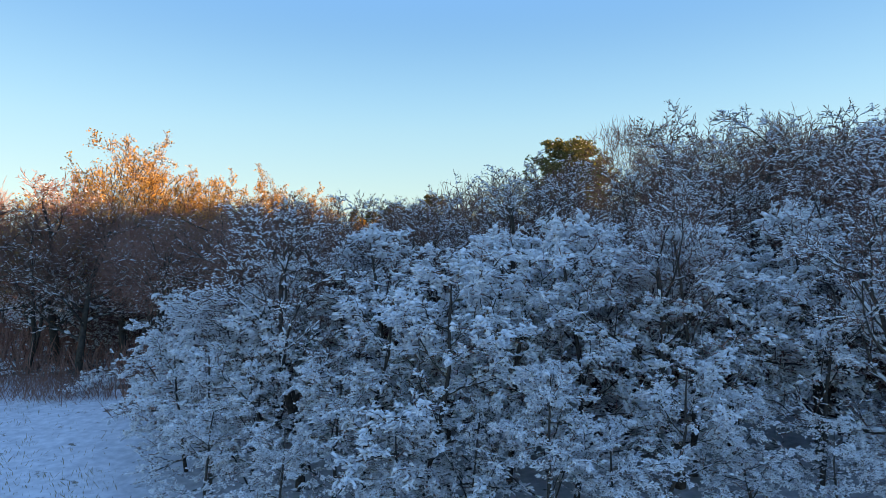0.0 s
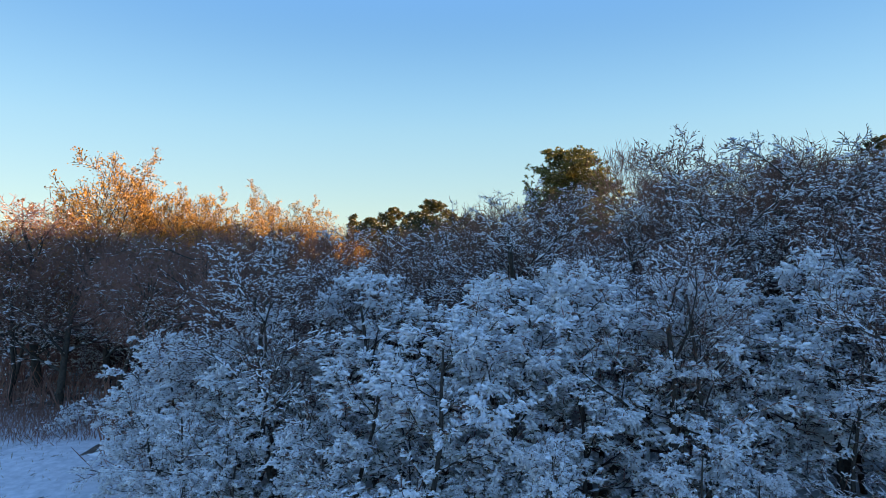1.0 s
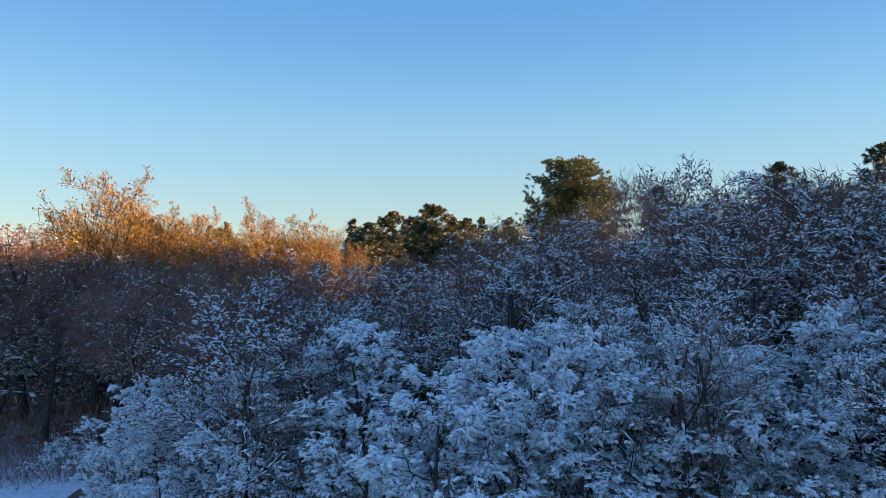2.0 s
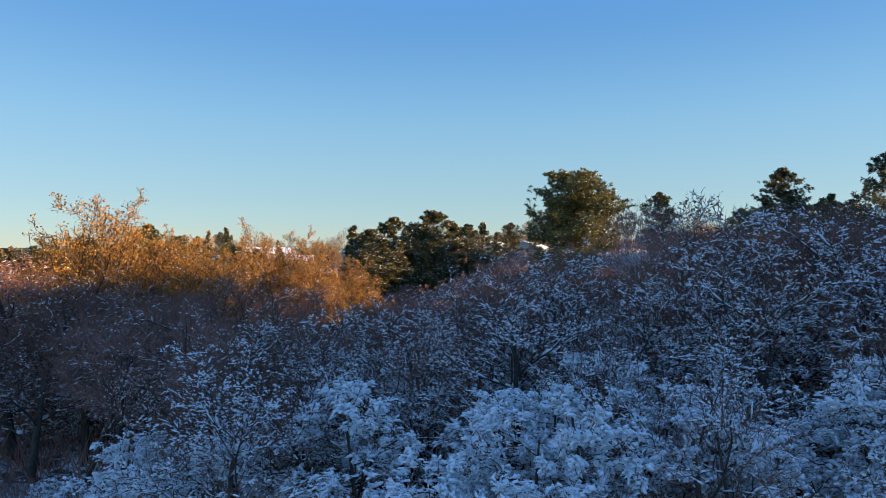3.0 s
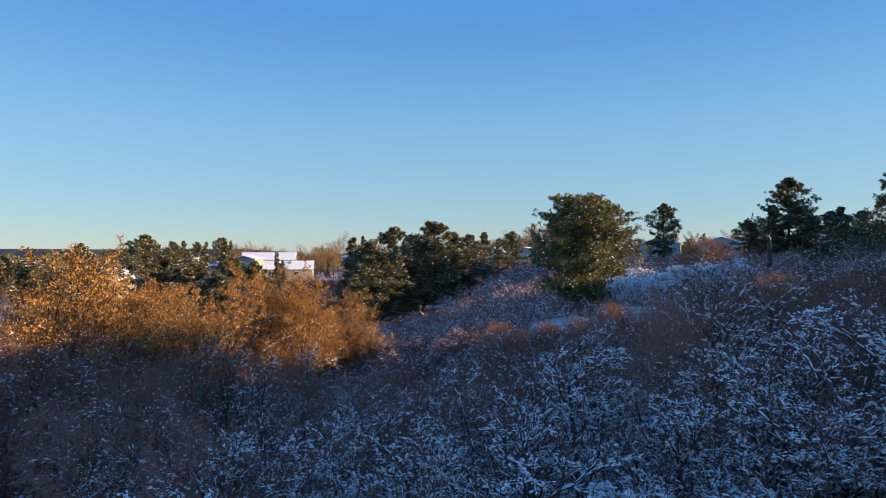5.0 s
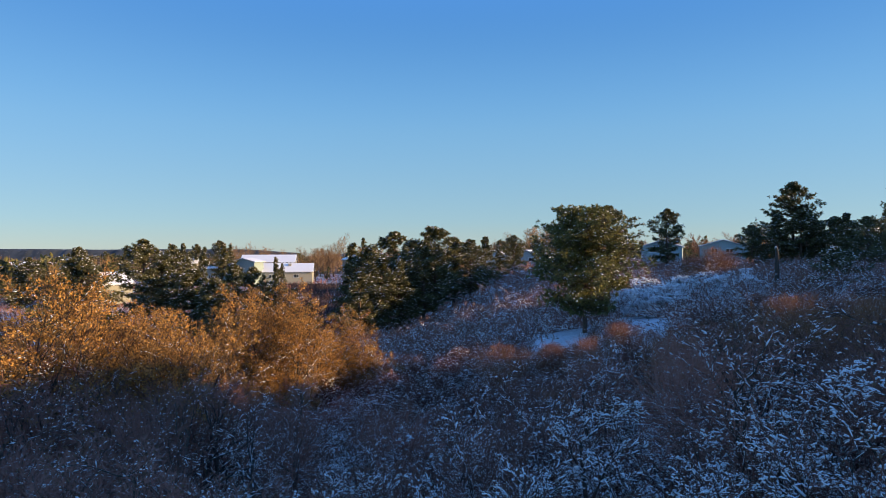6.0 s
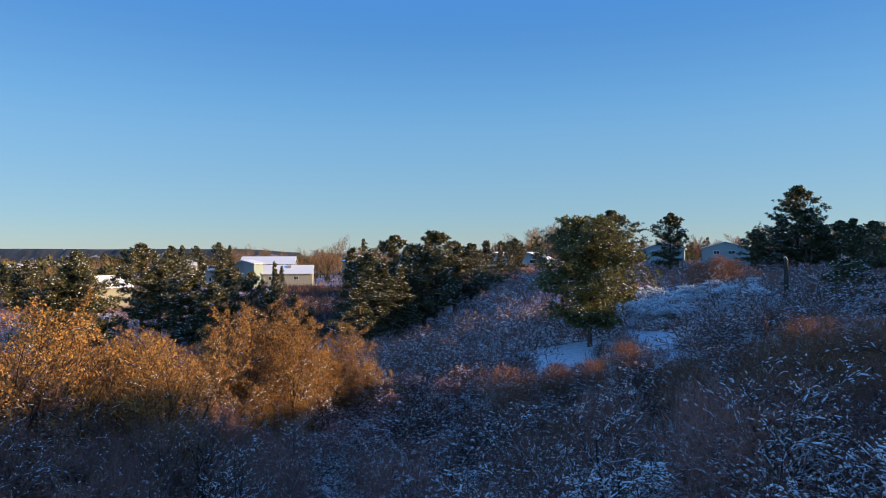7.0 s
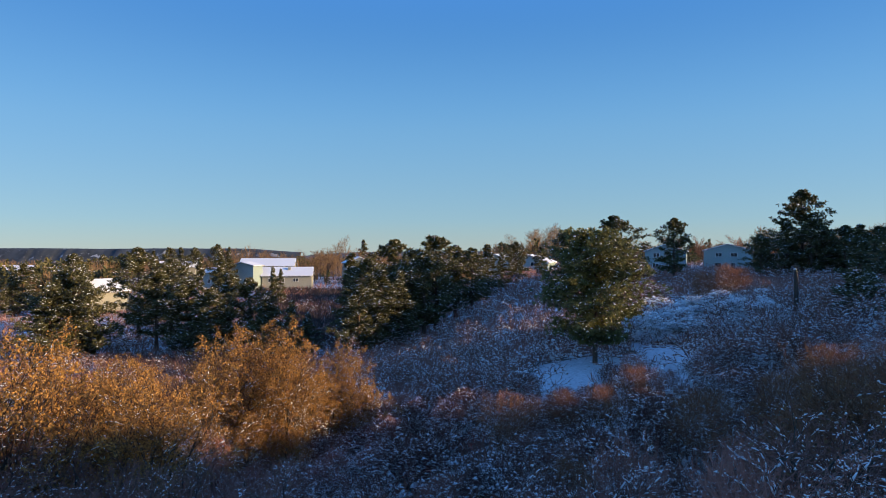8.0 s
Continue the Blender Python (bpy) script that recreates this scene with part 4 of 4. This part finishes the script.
# ---------------------------------------------------------------- undergrowth, grass and far woods
def undergrowth(seed, n, spread, mat, name, label, low=0.5, high=1.5, wide=0.03, open_too=False, clump=5, flecks=0):
    """Thin dry stems in tufts all over a stretch of ground; too many to count."""
    rng, nr = random.Random(seed), np.random.default_rng(seed)
    c = []
    while len(c) < n:
        x, y = spread(rng)
        if clearing(x, y) != open_too:
            continue
        z = ground_z(x, y)
        for _ in range(clump):
            c.append((x + rng.gauss(0, 0.25), y + rng.gauss(0, 0.25), z - 0.08))
    c = np.array(c)
    d = nr.normal(0, 0.45, c.shape)
    d[:, 2] = 1
    L = nr.uniform(low, high, len(c))
    v = blades(c, d, L, np.full(len(c), wide) * nr.uniform(0.6, 1.4, len(c)), nr, 0.2)
    if flecks:
        i = nr.integers(0, len(c), flecks)
        i = i[np.array([noise.noise((q[0] * 0.55, q[1] * 0.55, 4.4)) + 0.6 * noise.noise((q[0] * 0.16, q[1] * 0.16, 8.1)) for q in c[i]]) > np.where(c[i][:, 1] < 34, 0.3, 0.1)]
        e = c[i] + unit(d[i]) * L[i, None] * nr.uniform(0.3, 0.9, (len(i), 1))
        W = (0.07 + 0.2 * nr.random(len(i)) ** 2) * np.where((e[:, 0] > -5) | (e[:, 1] > 30), 1.0, 0.4)
        f = lumps(e, nr.normal(0, 1, e.shape) * np.array([[1, 1, 0.3]]), W * 2, W, W * 0.5, nr)
        tagged(new("snow_flecks", mesh_of("snow_flecks", [f], SNOW)), "flecks of snow caught in the dry stems", "snow", kind="stuff")
    return tagged(new(name, mesh_of(name, [v], mat, False)), label, "undergrowth", kind="stuff")


undergrowth(1, 90000, lambda r: (lambda y: (r.uniform(-0.75, 0.9) * y, y))(14 + 55 * r.random() ** 0.7), TWIG, "undergrowth", "tangle of dry brown stems under the oaks", 0.4, 1.5, 0.04, flecks=70000)
undergrowth(2, 60000, lambda r: (lambda y: (r.uniform(-0.75, 0.8) * y, y))(r.uniform(66, 180)), TWIG, "far_undergrowth", "dry brown scrub between the pines", 0.6, 1.8, 0.09)
undergrowth(4, 16000, lambda r: (lambda y: (r.uniform(-0.8, 0.75) * y, y))(r.uniform(165, 300)), TWIG, "house_scrub", "brown brush round the houses", 0.8, 2.4, 0.16)
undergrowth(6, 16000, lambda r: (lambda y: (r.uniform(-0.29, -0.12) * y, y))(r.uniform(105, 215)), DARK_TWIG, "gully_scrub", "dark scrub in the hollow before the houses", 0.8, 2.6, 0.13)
# dense dark stems paint the shade that lies in this hollow
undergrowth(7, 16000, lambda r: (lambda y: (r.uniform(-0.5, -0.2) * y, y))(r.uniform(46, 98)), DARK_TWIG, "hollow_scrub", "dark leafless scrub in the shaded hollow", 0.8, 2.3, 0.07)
undergrowth(3, 3000, lambda r: (r.uniform(-20, -5), r.uniform(9, 20)), STRAW, "dry_grass", "sparse dry grass tufts standing out of the snow", 0.05, 0.2, 0.012, True, 14)
undergrowth(8, 4500, lambda r: (r.uniform(-19, -6.5), r.uniform(16.6, 22.5)), TWIG, "edge_scrub", "pinkish brown dead stems along the clearing", 0.2, 0.7, 0.016, True, 5, flecks=9000)


def far_woods(seed, n):
    """The woods beyond the houses, trunk and twigs of hundreds of small trees."""
    rng, nr = random.Random(seed), np.random.default_rng(seed)
    bare, green = [], []
    for k in range(n):
        y = 165 + 700 * rng.random() ** 2.2
        x = rng.uniform(-0.8, 0.85) * y
        if y < 250 and (-0.5 < x / y < -0.15 or 0.04 < x / y < 0.56):
            continue
        z, h = ground_z(x, y), rng.uniform(5, 10.5)
        if rng.random() < 0.55:
            m = 70
            c = np.array([[x, y, z]]) + nr.normal(0, 0.22 * h, (m, 3)) * np.array([[1, 1, 0]])
            c[:, 2] += nr.uniform(0, 0.6, m) * h
            d = nr.normal(0, 0.35, (m, 3))
            d[:, 2] = 1
            bare.append(blades(c, d, np.full(m, h * 0.5), np.full(m, 0.14), nr, 0.2))
        else:
            m = 90
            t = nr.uniform(0.05, 1, (m, 1))
            a = nr.uniform(0, 6.28, (m, 1))
            r = 0.26 * h * (1.05 - t) * nr.uniform(0.3, 1, (m, 1))
            c = np.array([[x, y, z]]) + np.concatenate([np.cos(a) * r, np.sin(a) * r, t * h], 1)
            green.append(blades(c, nr.normal(0, 1, (m, 3)), np.full(m, h * 0.17), np.full(m, h * 0.09), nr, 0.3))
    tagged(new("far_woods", mesh_of("far_woods", bare, PALE_TWIG, False)), "bare woods with pale twigs beyond the houses", "woods", kind="stuff")
    tagged(new("far_pines", mesh_of("far_pines", green, SHADED_NEEDLE, False)), "dark pines scattered beyond the houses", "woods", kind="stuff")


far_woods(5, 1700)


# ---------------------------------------------------------------- a broken trunk on the slope
def snag(x, y, height):
    top = new("dead_trunk")
    top.matrix_basis = pose(x, y, ground_z(x, y) - 0.1, 0, 3, 20)
    segs = [(0, 0, -0.2, 0.08, 0.02, height * 0.4, 0.21, 0.17), (0.08, 0.02, height * 0.4, 0.02, 0.05, height * 0.8, 0.17, 0.15), (0.02, 0.05, height * 0.8, -0.12, 0.05, height, 0.15, 0.06)]
    part("trunk", mesh_of("trunk", [tubes(segs, 9)], BARK), top)
    nr = np.random.default_rng(3)
    part("snow_cap", mesh_of("snow_cap", [lumps(np.array([[-0.06, 0.05, height * 0.94]]), np.array([[0.6, 0.2, -0.5]]), 0.5, 0.26, 0.13, nr, True)], SNOW), top, "cap of white snow")
    return tagged(top, "broken dead pine trunk capped with snow", "dead tree")


snag(25.8, 54.0, 4.2)
